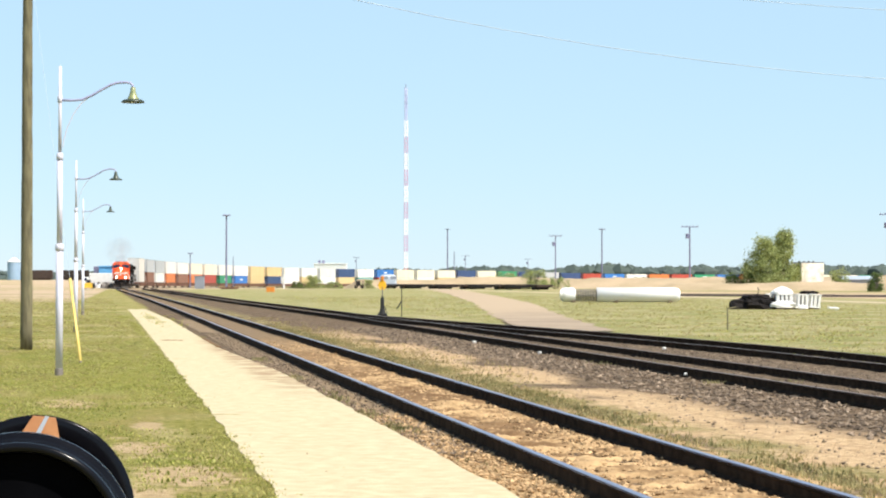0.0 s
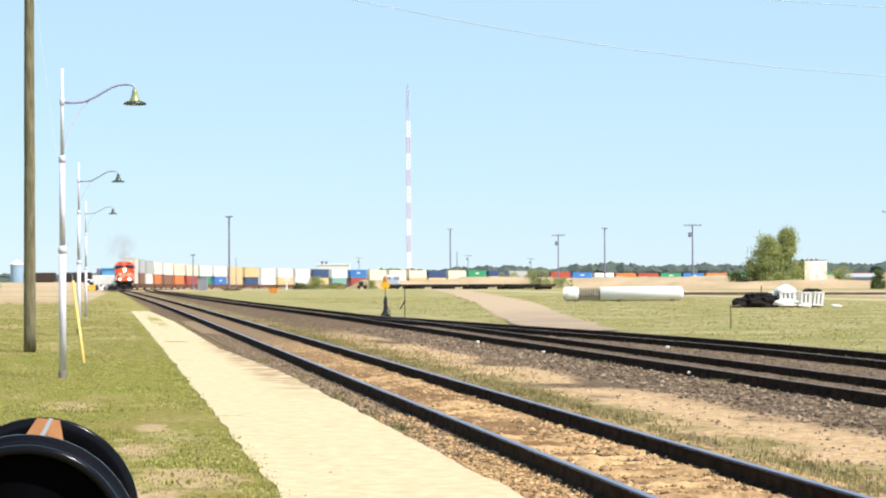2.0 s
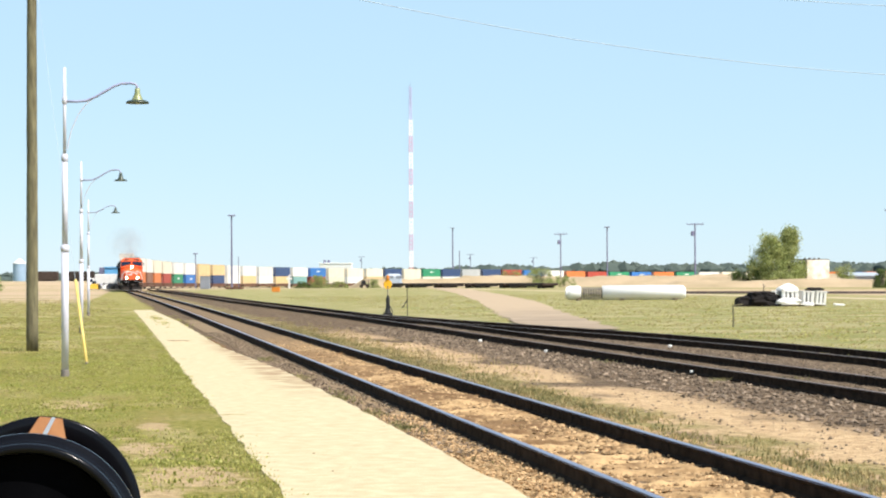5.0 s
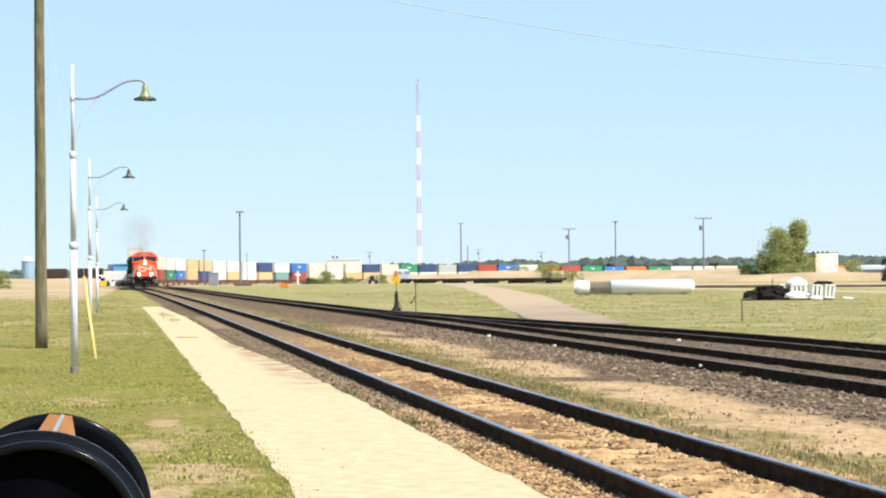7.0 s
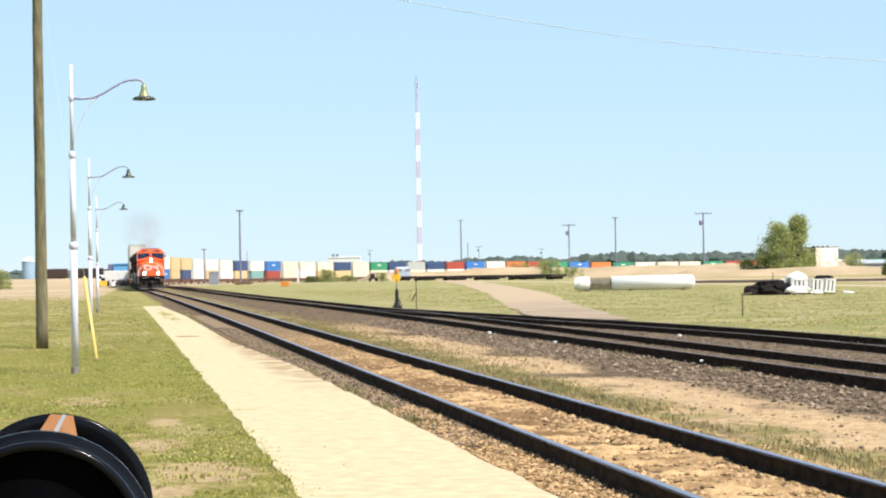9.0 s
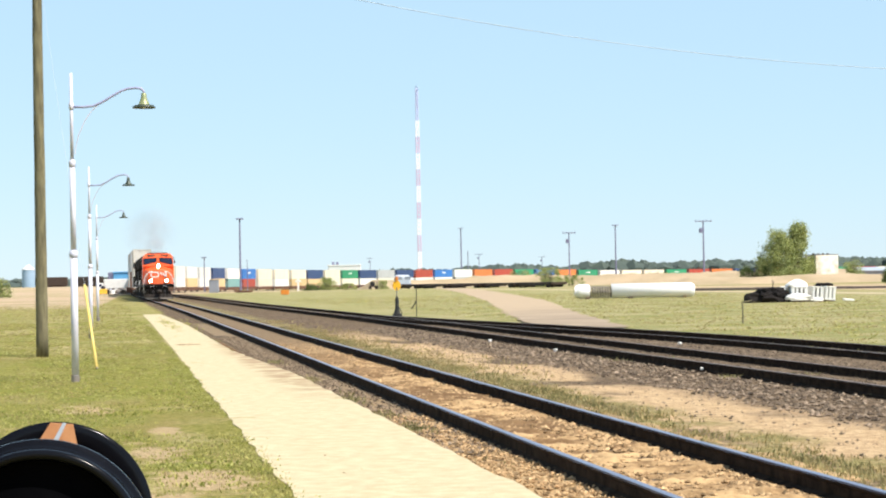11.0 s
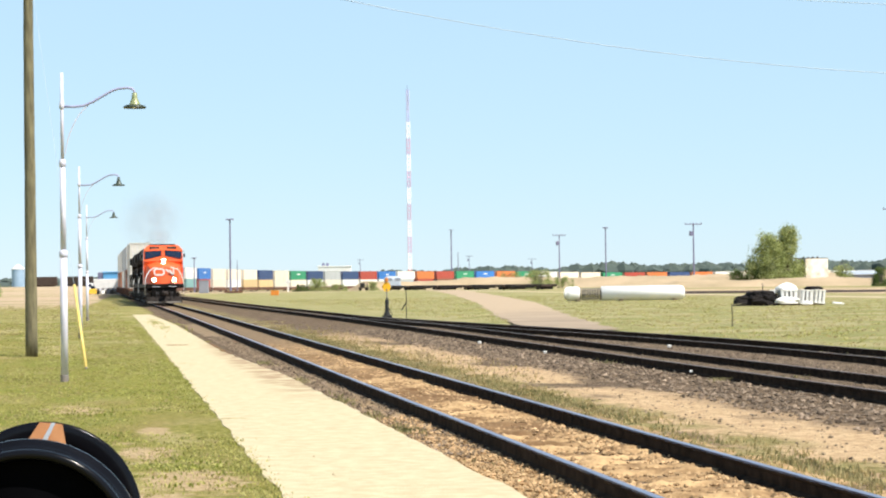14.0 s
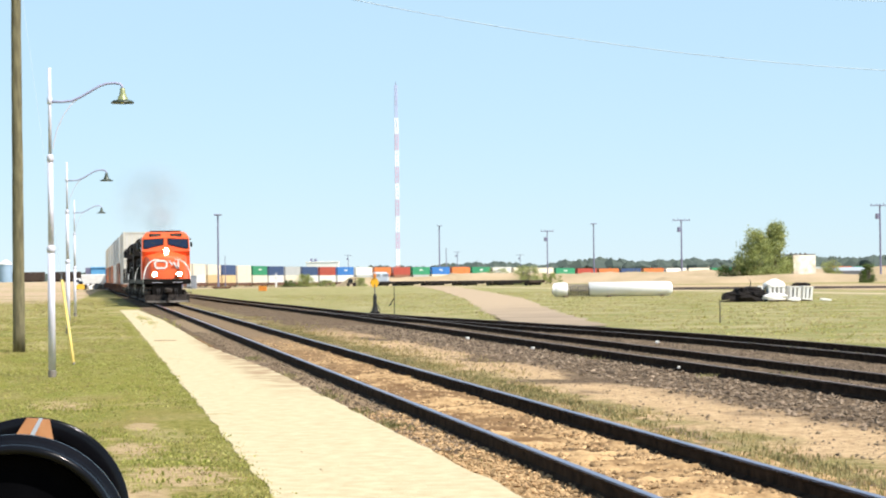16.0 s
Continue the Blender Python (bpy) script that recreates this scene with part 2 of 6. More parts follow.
M = {
    "ground": ground_mat(),
    "slab": mat("pale_concrete", (0.58, 0.49, 0.315), (0.48, 0.39, 0.24), 0.92, scale=5.0, fine=70, bump=0.03, spec=0.15, span=(0.52, 0.84)),
    "bed": mat("sandy_ballast", (0.185, 0.108, 0.052), (0.52, 0.345, 0.175), 0.95, scale=1.6, fine=16, span=(0.52, 0.80), bump=0.07, spec=0.1, grade=(34, 66, ((0.06, 0.04, 0.024), (0.34, 0.235, 0.14)))),
    "shoulder": mat("brown_gravel", (0.30, 0.19, 0.09), (0.56, 0.385, 0.20), 0.95, scale=4.0, fine=40, bump=0.05, spec=0.1, span=(0.5, 0.85), grade=(17, 34, ((0.08, 0.055, 0.034), (0.40, 0.29, 0.18)))),
    "yardbed": mat("cinder_ballast", (0.05, 0.035, 0.023), (0.24, 0.172, 0.112), 0.95, scale=6.0, fine=45, bump=0.05, spec=0.1, span=(0.5, 0.9)),
    "railside": mat("dark_rail_steel", (0.022, 0.015, 0.011), (0.060, 0.039, 0.026), 0.95, 0.0, scale=6, bump=0.002, spec=0.03),
    "railtop": mat("polished_rail", (0.42, 0.40, 0.50), (0.34, 0.33, 0.42), 0.32, 0.85, scale=9),
    "railrust": mat("worn_rail_head", (0.16, 0.12, 0.10), (0.23, 0.18, 0.15), 0.55, 0.4, scale=9),
    "tie": mat("weathered_tie", (0.10, 0.07, 0.045), (0.24, 0.17, 0.10), 0.95, scale=5, bump=0.01, vary=0.3, streak=(1, 6, 6)),
    "stone": mat("ballast_stone", (0.088, 0.064, 0.046), (0.30, 0.225, 0.158), 0.9, scale=7, bump=0.01, vary=0.55, island=True, spec=0.15),
    "sandstone": mat("sandy_clod", (0.27, 0.17, 0.088), (0.48, 0.325, 0.175), 0.95, scale=7, bump=0.01, vary=0.5, island=True, spec=0.1),
    "soil": mat("brown_soil", (0.20, 0.115, 0.06), (0.34, 0.21, 0.115), 0.95, scale=7, vary=0.4, island=True, spec=0.1),
    "grass": mat("grass_blade", (0.33, 0.325, 0.075), (0.55, 0.49, 0.19), 0.85, scale=1.2, fine=3, vary=0.35, island=True, spec=0.15, thin=0.45),
    "scrub": mat("olive_scrub", (0.20, 0.195, 0.075), (0.40, 0.335, 0.165), 0.85, scale=1.0, fine=3, vary=0.35, island=True, spec=0.12, thin=0.4),
    "weed": mat("bright_weed", (0.20, 0.235, 0.035), (0.32, 0.33, 0.075), 0.8, scale=0.8, fine=3, vary=0.3, island=True, spec=0.15, thin=0.4),
    "drygrass": mat("dry_grass", (0.38, 0.29, 0.13), (0.50, 0.40, 0.20), 0.9, scale=0.8, fine=3, vary=0.3, island=True, spec=0.1, thin=0.4),
    "galv": mat("pale_painted_steel", (0.74, 0.72, 0.80), (0.56, 0.54, 0.62), 0.5, 0.0, scale=2.2, fine=14, bump=0.002),
    # lamp arms: post steel with its backlit blue shade put into the colour
    "arm": mat("backlit_arm_grey", (0.37, 0.37, 0.53), (0.29, 0.29, 0.42), 0.6, scale=4),
    "shade": mat("enamel_shade", (0.20, 0.24, 0.12), (0.33, 0.33, 0.14), 0.4, 0.1, scale=5),
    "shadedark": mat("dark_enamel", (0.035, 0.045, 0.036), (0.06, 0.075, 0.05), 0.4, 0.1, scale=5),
    "pole": mat("weathered_pole_wood", (0.22, 0.19, 0.105), (0.105, 0.09, 0.05), 0.9, scale=2.4, fine=22, bump=0.014, streak=(5, 5, 0.8), span=(0.5, 0.82)),
    # bluish grey: distance haze is put into the colour of far things
    "farpole": mat("hazy_pole_grey", (0.20, 0.20, 0.30), (0.15, 0.15, 0.23), 0.9, scale=1),
    "yellow": mat("yellow_plastic", (0.72, 0.50, 0.10), (0.80, 0.62, 0.22), 0.55, scale=3),
    "amber": mat("amber_target", (0.90, 0.50, 0.02), (0.85, 0.40, 0.02), 0.45, scale=3),
    "black": mat("black_steel", (0.012, 0.012, 0.013), (0.025, 0.022, 0.022), 0.6, 0.2, scale=4),
    "gloss": mat("gloss_black_paint", (0.003, 0.003, 0.004), (0.006, 0.006, 0.008), 0.17, 0.0, scale=3, fine=15, spec=0.17),
    "matt": mat("matt_shade_black", (0.0012, 0.0012, 0.0016), (0.0024, 0.0024, 0.003), 0.8, 0.0, scale=3, fine=15, spec=0.01),
    "orangetape": mat("orange_tape", (0.56, 0.26, 0.11), (0.44, 0.18, 0.07), 0.55, scale=9),
    "silvertape": mat("silver_tape", (0.58, 0.62, 0.68), (0.48, 0.52, 0.58), 0.35, 0.3, scale=14),
    "wire": mat("line_wire", (0.42, 0.49, 0.55), (0.36, 0.43, 0.49), 0.6, scale=1),
    "loco": mat("locomotive_red_orange", (0.84, 0.125, 0.028), (0.74, 0.095, 0.022), 0.35, scale=1.2, fine=9),
    "locoblack": mat("locomotive_black", (0.006, 0.005, 0.0045), (0.016, 0.011, 0.009), 0.6, scale=1.2, fine=9, spec=0.12),
    "white": mat("white_paint", (0.80, 0.79, 0.76), (0.70, 0.69, 0.66), 0.5, scale=2),
    "plow": mat("worn_grey_steel", (0.006, 0.005, 0.005), (0.05, 0.04, 0.034), 0.7, 0.0, scale=3, spec=0.1, span=(0.5, 0.8)),
    "glass": mat("dark_cab_glass", (0.010, 0.018, 0.045), (0.016, 0.028, 0.065), 0.08, scale=1),
    "lampglow": mat("lit_headlamp", (1.0, 0.86, 0.55), (1.0, 0.86, 0.55), 0.3, emit=20.0, scale=1),
    "well": mat("well_car_brown", (0.10, 0.045, 0.03), (0.20, 0.09, 0.05), 0.8, scale=1.5),
    "truck": mat("oily_truck_steel", (0.018, 0.013, 0.010), (0.045, 0.03, 0.022), 0.85, 0.0, scale=3),
    "tank": mat("white_tank_paint", (0.82, 0.81, 0.79), (0.74, 0.72, 0.69), 0.5, scale=0.6, fine=6),
    "rustgrey": mat("grey_grating", (0.17, 0.15, 0.13), (0.27, 0.23, 0.20), 0.7, 0.3, scale=4),
    "bag": mat("white_woven_bag", (0.80, 0.78, 0.74), (0.68, 0.65, 0.60), 0.8, scale=2, bump=0.05),
    "tarp": mat("black_tarp", (0.007, 0.006, 0.006), (0.02, 0.016, 0.014), 0.7, scale=2, bump=0.08, spec=0.12),
    "shedwall": mat("bleached_plaster", (0.84, 0.79, 0.70), (0.56, 0.46, 0.35), 0.9, scale=0.9, fine=5, bump=0.03, span=(0.56, 0.90)),
    "shedroof": mat("dark_roof_felt", (0.06, 0.05, 0.045), (0.10, 0.085, 0.075), 0.9, scale=1),
    "leaf": mat("spring_leaf", (0.27, 0.31, 0.09), (0.42, 0.44, 0.18), 0.7, scale=0.7, fine=3, vary=0.3, island=True, thin=0.45),
    "leafdark": mat("dark_leaf", (0.075, 0.12, 0.024), (0.13, 0.17, 0.04), 0.75, scale=0.7, fine=3, vary=0.3, island=True, thin=0.3),
    "farleaf": mat("far_woods", (0.048, 0.068, 0.060), (0.080, 0.100, 0.078), 0.9, scale=0.05, fine=0.4),
    "bark": mat("grey_bark", (0.11, 0.085, 0.06), (0.17, 0.14, 0.10), 0.9, scale=3, bump=0.02),
    "mound": mat("dry_grass_bank", (0.47, 0.345, 0.215), (0.33, 0.25, 0.14), 0.95, scale=0.12, fine=1.4, bump=0.15),
    "road": mat("dusty_dirt", (0.26, 0.20, 0.145), (0.40, 0.31, 0.22), 0.95, scale=0.3, fine=5, bump=0.04, spec=0.1, grade=(78, 125, ((0.34, 0.26, 0.17), (0.50, 0.375, 0.26)))),
    "mastbase": mat("mast_red", (0.60, 0.26, 0.22), (0.52, 0.22, 0.19), 0.7, scale=0.2),
    "mastblue": mat("mast_grey_blue", (0.48, 0.53, 0.74), (0.42, 0.47, 0.66), 0.7, scale=0.2),
    # violet mast bands: red with the distance haze put into the colour
    "mastred": mat("hazed_mast_red", (0.58, 0.46, 0.60), (0.52, 0.41, 0.54), 0.7, scale=0.2),
    "mastwhite": mat("mast_white", (0.82, 0.82, 0.84), (0.76, 0.76, 0.79), 0.7, scale=0.2),
    "greybox": mat("grey_cabinet", (0.27, 0.29, 0.33), (0.22, 0.24, 0.27), 0.6, scale=1),
    "orangebox": mat("orange_paint", (0.75, 0.26, 0.03), (0.62, 0.20, 0.03), 0.6, scale=2),
    "silo": mat("pale_blue_steel", (0.36, 0.48, 0.62), (0.30, 0.41, 0.54), 0.5, 0.2, scale=0.2),
    "bluewall": mat("sky_blue_cladding", (0.14, 0.42, 0.72), (0.12, 0.36, 0.62), 0.5, scale=0.3),
    "smoke": mat("thin_smoke", (0.33, 0.28, 0.29), (0.38, 0.33, 0.34), 1.0, scale=0.35, alpha=0.34),
    "deck": mat("flatcar_brown", (0.035, 0.022, 0.017), (0.065, 0.042, 0.03), 0.85, scale=1),
    "beacon": mat("yellow_machine", (0.78, 0.48, 0.04), (0.66, 0.38, 0.04), 0.5, scale=1),
}


def stain_walk(m):
    """Brown soil washed over the edge of the walk, and faint blotches."""
    n, l = m.node_tree.nodes, m.node_tree.links
    p = n["Principled BSDF"]
    old = p.inputs["Base Color"].links[0].from_socket
    co, rot, sep = n.new("ShaderNodeTexCoord"), n.new("ShaderNodeMapping"), n.new("ShaderNodeSeparateXYZ")
    rot.inputs["Rotation"].default_value = (0, 0, -radians(9.5))
    l.new(co.outputs["Object"], rot.inputs["Vector"])
    l.new(rot.outputs["Vector"], sep.inputs[0])
    fac = None
    for socket, a, b in (("X", 2.4, 3.0), ("Y", 27, 36), ("Y", 66, 50)):
        q = n.new("ShaderNodeMapRange")
        q.interpolation_type = "SMOOTHSTEP"
        q.inputs["From Min"].default_value, q.inputs["From Max"].default_value = a, b
        l.new(sep.outputs[socket], q.inputs["Value"])
        fac = (fac or []) + [q.outputs["Result"]]
    for scale, lo, hi in ((1.3, 0.42, 0.56),):
        t, q = n.new("ShaderNodeTexNoise"), n.new("ShaderNodeMapRange")
        t.inputs["Scale"].default_value, t.inputs["Detail"].default_value = scale, 7
        l.new(rot.outputs["Vector"], t.inputs["Vector"])
        q.inputs["From Min"].default_value, q.inputs["From Max"].default_value = lo, hi
        l.new(t.outputs["Fac"], q.inputs["Value"])
        fac.append(q.outputs["Result"])
    out = 0.8
    for f in fac:
        k = n.new("ShaderNodeMath")
        k.operation = "MULTIPLY"
        l.new(f, k.inputs[0])
        if isinstance(out, float):
            k.inputs[1].default_value = out
        else:
            l.new(out, k.inputs[1])
        out = k.outputs[0]
    mx = n.new("ShaderNodeMixRGB")
    mx.inputs[2].default_value = (0.30, 0.185, 0.105, 1)
    l.new(out, mx.inputs[0])
    l.new(old, mx.inputs[1])
    l.new(mx.outputs[0], p.inputs["Base Color"])


stain_walk(M["slab"])


def stain_bed(m):
    """Dark damp soil lying in patches over the sand between the rails."""
    n, l = m.node_tree.nodes, m.node_tree.links
    p = n["Principled BSDF"]
    out = p.inputs["Base Color"].links[0].from_socket
    co, rot, sep, t = n.new("ShaderNodeTexCoord"), n.new("ShaderNodeMapping"), n.new("ShaderNodeSeparateXYZ"), n.new("ShaderNodeTexNoise")
    rot.inputs["Rotation"].default_value = (0, 0, -radians(9.5))
    t.inputs["Scale"].default_value, t.inputs["Detail"].default_value = 2.2, 7
    l.new(co.outputs["Object"], rot.inputs["Vector"])
    l.new(rot.outputs["Vector"], sep.inputs[0])
    l.new(rot.outputs["Vector"], t.inputs["Vector"])
    for along_m, half, much in ((23.6, 1.5, 0.75), (30.4, 2.4, 0.8), (38.0, 3.0, 0.6), (46.0, 4.0, 0.5)):
        d, q, w, r, k, x = (n.new("ShaderNodeMath") for _ in range(6))
        d.operation, q.operation, w.operation, r.operation, k.operation, x.operation = "SUBTRACT", "ABSOLUTE", "DIVIDE", "MULTIPLY_ADD", "MULTIPLY", "SUBTRACT"
        l.new(sep.outputs["Y"], d.inputs[0])
        d.inputs[1].default_value = along_m
        l.new(d.outputs[0], q.inputs[0])
        l.new(q.outputs[0], w.inputs[0])
        w.inputs[1].default_value = half
        x.inputs[1].default_value = 0.5
        l.new(t.outputs["Fac"], x.inputs[0])
        r.inputs[1].default_value = 3.2
        l.new(x.outputs[0], r.inputs[0])
        l.new(w.outputs[0], r.inputs[2])
        f = n.new("ShaderNodeMapRange")
        f.interpolation_type = "SMOOTHSTEP"
        f.inputs["From Min"].default_value, f.inputs["From Max"].default_value = 1.15, 0.45
        l.new(r.outputs[0], f.inputs["Value"])
        l.new(f.outputs["Result"], k.inputs[0])
        k.inputs[1].default_value = much
        mx = n.new("ShaderNodeMixRGB")
        mx.inputs[2].default_value = (0.135, 0.075, 0.038, 1)
        l.new(k.outputs[0], mx.inputs[0])
        l.new(out, mx.inputs[1])
        out = mx.outputs[0]
    l.new(out, p.inputs["Base Color"])


stain_bed(M["bed"])
BOX_COLOURS = {
    "white": ((0.80, 0.78, 0.72), "white"), "pale": ((0.66, 0.62, 0.55), "pale grey-beige"), "cream": ((0.80, 0.71, 0.56), "cream"), "tan": ((0.70, 0.50, 0.25), "tan orange"),
    "grey": ((0.45, 0.46, 0.46), "light grey"), "blue": ((0.035, 0.18, 0.52), "bright blue"), "navy": ((0.035, 0.07, 0.18), "dark navy"),
    "green": ((0.03, 0.27, 0.13), "green"), "red": ((0.42, 0.065, 0.04), "brick red"), "orange": ((0.66, 0.19, 0.05), "orange"),
    "teal": ((0.20, 0.38, 0.36), "faded teal"), "brown": ((0.27, 0.12, 0.07), "brown"),
}
for key, (c, _) in BOX_COLOURS.items():
    M["box_" + key] = mat("container_" + key, c, tuple(v * 0.82 for v in c), 0.55, scale=0.5, fine=4, vary=0.08)


# ---------------------------------------------------------------- mesh helpers
def link(name, bm, material, parent=None, label="", smooth=False):
    me = bpy.data.meshes.new(name)
    bm.to_mesh(me)
    bm.free()
    if smooth:
        for f in me.polygons:
            f.use_smooth = True
    me.materials.append(material)
    ob = new(name, me)
    if parent:
        ob.parent = parent
    return tagged(ob, label) if label else ob


def part(name, bm, material, parent, label="", smooth=False):
    return link(name, bm, material, parent, label, smooth)


def thing(name, label, category, group="", kind="", m=None):
    ob = new(name)
    if m is not None:
        ob.matrix_basis = m
    return tagged(ob, label, category, group, kind)


def box(bm, c, s, bevel=0.0, turn=None):
    r = bmesh.ops.create_cube(bm, size=1.0)
    vs = r["verts"]
    bmesh.ops.scale(bm, vec=s, verts=vs)
    if bevel:
        es = list({e for v in vs for e in v.link_edges})
        g = bmesh.ops.bevel(bm, geom=es, offset=bevel, segments=1, affect="EDGES")
        vs = list({v for v in g["verts"]} | {v for f in g["faces"] for v in f.verts})
    m = Matrix.Translation(c) @ (turn or Matrix())
    bmesh.ops.transform(bm, matrix=m, verts=vs)
    return bm


def rod(bm, a, b, r0, r1=None, seg=8):
    a, b = Vector(a), Vector(b)
    r1 = r0 if r1 is None else r1
    g = bmesh.ops.create_cone(bm, cap_ends=True, segments=seg, radius1=r0, radius2=r1, depth=(b - a).length)
    q = Vector((0, 0, 1)).rotation_difference((b - a).normalized())
    bmesh.ops.transform(bm, matrix=Matrix.LocRotScale((a + b) / 2, q, None), verts=g["verts"])
    return bm


def pipe(bm, pts, r, seg=8):
    """A tube along a line of points."""
    pts = [Vector(p) for p in pts]
    rings = []
    for i, p in enumerate(pts):
        d = (pts[min(i + 1, len(pts) - 1)] - pts[max(i - 1, 0)]).normalized()
        q = Vector((0, 0, 1)).rotation_difference(d)
        rr = r[i] if isinstance(r, (list, tuple)) else r
        rings.append([bm.verts.new(p + q @ Vector((rr * math.cos(a), rr * math.sin(a), 0))) for a in [2 * math.pi * k / seg for k in range(seg)]])
    for a, b in zip(rings, rings[1:]):
        for k in range(seg):
            bm.faces.new((a[k], a[(k + 1) % seg], b[(k + 1) % seg], b[k]))
    bm.faces.new(rings[0][::-1])
    bm.faces.new(rings[-1])
    return bm


def lathe(bm, prof, seg=32, m=None):
    """Turns a profile of (radius, height) round z."""
    m = m or Matrix()
    rings = []
    for r, z in prof:
        if r < 1e-6:
            rings.append([bm.verts.new(m @ Vector((0, 0, z)))])
        else:
            rings.append([bm.verts.new(m @ Vector((r * math.cos(2 * math.pi * k / seg), r * math.sin(2 * math.pi * k / seg), z))) for k in range(seg)])
    for a, b in zip(rings, rings[1:]):
        for k in range(seg):
            j = (k + 1) % seg
            if len(a) == 1 and len(b) > 1:
                bm.faces.new((a[0], b[k], b[j]))
            elif len(b) == 1 and len(a) > 1:
                bm.faces.new((a[k], a[j], b[0]))
            elif len(a) > 1:
                bm.faces.new((a[k], a[j], b[j], b[k]))
    return bm


def extrude_profile(bm, prof, x0, x1):
    """A prism of a (y, z) outline between x0 and x1."""
    lo = [bm.verts.new((x0, y, z)) for y, z in prof]
    hi = [bm.verts.new((x1, y, z)) for y, z in prof]
    k = len(prof)
    for i in range(k):
        bm.faces.new((lo[i], lo[(i + 1) % k], hi[(i + 1) % k], hi[i]))
    bm.faces.new(lo[::-1])
    bm.faces.new(hi)
    bmesh.ops.recalc_face_normals(bm, faces=bm.faces)
    return bm


B = bmesh.new

# ---------------------------------------------------------------- ground: one sheet to the horizon
TILT = radians(9.5)                      # the ground's own axes run along the near tracks


def ground_z(u, v):
    y = u * math.sin(TILT) + v * math.cos(TILT)
    z = fall(y, u * math.cos(TILT) - v * math.sin(TILT))
    if u > 2.2 and u < 17 and v < 700:
        f = min(1, (u - 2.2) / 0.5, (17 - u) / 1.2)
        z -= 0.06 * f
    if -60 < u < 80 and v < 160:
        calm = 0.08 if u > 0.6 else 1.0
        z += calm * (0.035 * noise.noise((u * 0.45, v * 0.3, 0)) + 0.012 * noise.noise((u * 1.7, v * 1.7, 3)))
    return z


def spread(lo, hi, near, far, grow):
    out, v, d = [lo], lo, near
    while v < hi:
        v += d
        out.append(v)
        if v > far:
            d *= grow
    return out


def build_ground():
    us = spread(-14, 4200, 0.45, 26, 1.16)
    us = [-a for a in spread(15, 4200, 1.0, 20, 1.22)][::-1] + us
    vs = [-2500, -800, -300, -120, -50, -20, -6] + spread(2, 4600, 0.6, 62, 1.05)
    verts = [(u, v, ground_z(u, v)) for v in vs for u in us]
    k = len(us)
    faces = [(j * k + i, j * k + i + 1, (j + 1) * k + i + 1, (j + 1) * k + i) for j in range(len(vs) - 1) for i in range(k - 1)]
    me = bpy.data.meshes.new("ground")
    me.from_pydata(verts, [], faces)
    for f in me.polygons:
        f.use_smooth = True
    me.materials.append(M["ground"])
    ob = new("ground", me)
    ob.rotation_euler = (0, 0, TILT)
    return tagged(ob, "dry prairie ground with patchy spring grass and yard gravel", "ground", kind="structure")


build_ground()


def strip(name, line, left, right, material, label, category, jag=0.0, zlift=0.0, drop=0.12, cross=6, relief=None, soft=True):
    """A flat bed along a line of (place, right-hand normal), between two offsets, with skirts."""
    bm = B()
    rows = []
    for i, (p, nrm) in enumerate(line):
        a = left(i) if callable(left) else left
        b = right(i) if callable(right) else right
        a += jag * noise.noise((i * 0.37, 1.3, 0)) + jag * 0.6 * noise.noise((i * 1.3, 7.7, 0))
        b += jag * noise.noise((i * 0.41, 9.3, 0)) + jag * 0.6 * noise.noise((i * 1.5, 4.7, 0))
        row = [bm.verts.new(p + nrm * a + Vector((0, 0, zlift - drop)))]
        for c in range(cross + 1):
            w = a + (b - a) * c / cross
            q = p + nrm * w
            row.append(bm.verts.new(q + Vector((0, 0, zlift + 0.012 * noise.noise((q.x * 1.5, q.y * 1.5, 0)) + (relief(i, w, q) if relief else 0)))))
        row.append(bm.verts.new(p + nrm * b + Vector((0, 0, zlift - drop))))
        rows.append(row)
    for a, b in zip(rows, rows[1:]):
        for c in range(len(a) - 1):
            bm.faces.new((a[c], a[c + 1], b[c + 1], b[c]))
    ob = link(name, bm, material, None, "", soft)
    return tagged(ob, label, category, kind="structure")


def along(s0, s1, ds, off=0.0):
    out, s = [], s0
    while s <= s1:
        h = float(np.interp(s, S_ALL, HEAD))
        o = off(s) if callable(off) else off
        out.append((track(s, o), Vector((math.cos(h), -math.sin(h), 0))))
        s += ds
    return out


# the concrete walk beside the main track
strip("pavement", along(2, 117, 0.35), lambda i: -3.33 + 0.1 * min(1, i * 0.35 / 110), lambda i: -1.455 - 0.42 * min(1, max(0, i * 0.35 - 36) / 14) - 0.35 * max(0, i * 0.35 - 85) / 30, M["slab"],
      "sun-bleached concrete walk with ragged grassy edges", "walkway", jag=0.05, zlift=0.008, soft=False)
def ridges(i, w, q):
    """Sand heaped over buried ties."""
    wave = math.cos(2 * math.pi * q.y / 0.523 + 2.0 * w * 0.16 + 1.1 * noise.noise((q.x * 0.8, q.y * 0.8, 0)))
    edge = 1 if abs(w) < 0.66 else 0.6
    rough = 0.030 * noise.noise((q.x * 3.1, q.y * 3.1, 2)) + 0.026 * noise.noise((q.x * 8, q.y * 8, 1)) + 0.016 * noise.noise((q.x * 17, q.y * 17, 6))
    return edge * (0.030 * wave * (0.8 + noise.noise((q.x * 1.1, q.y * 1.1, 5))) + rough)


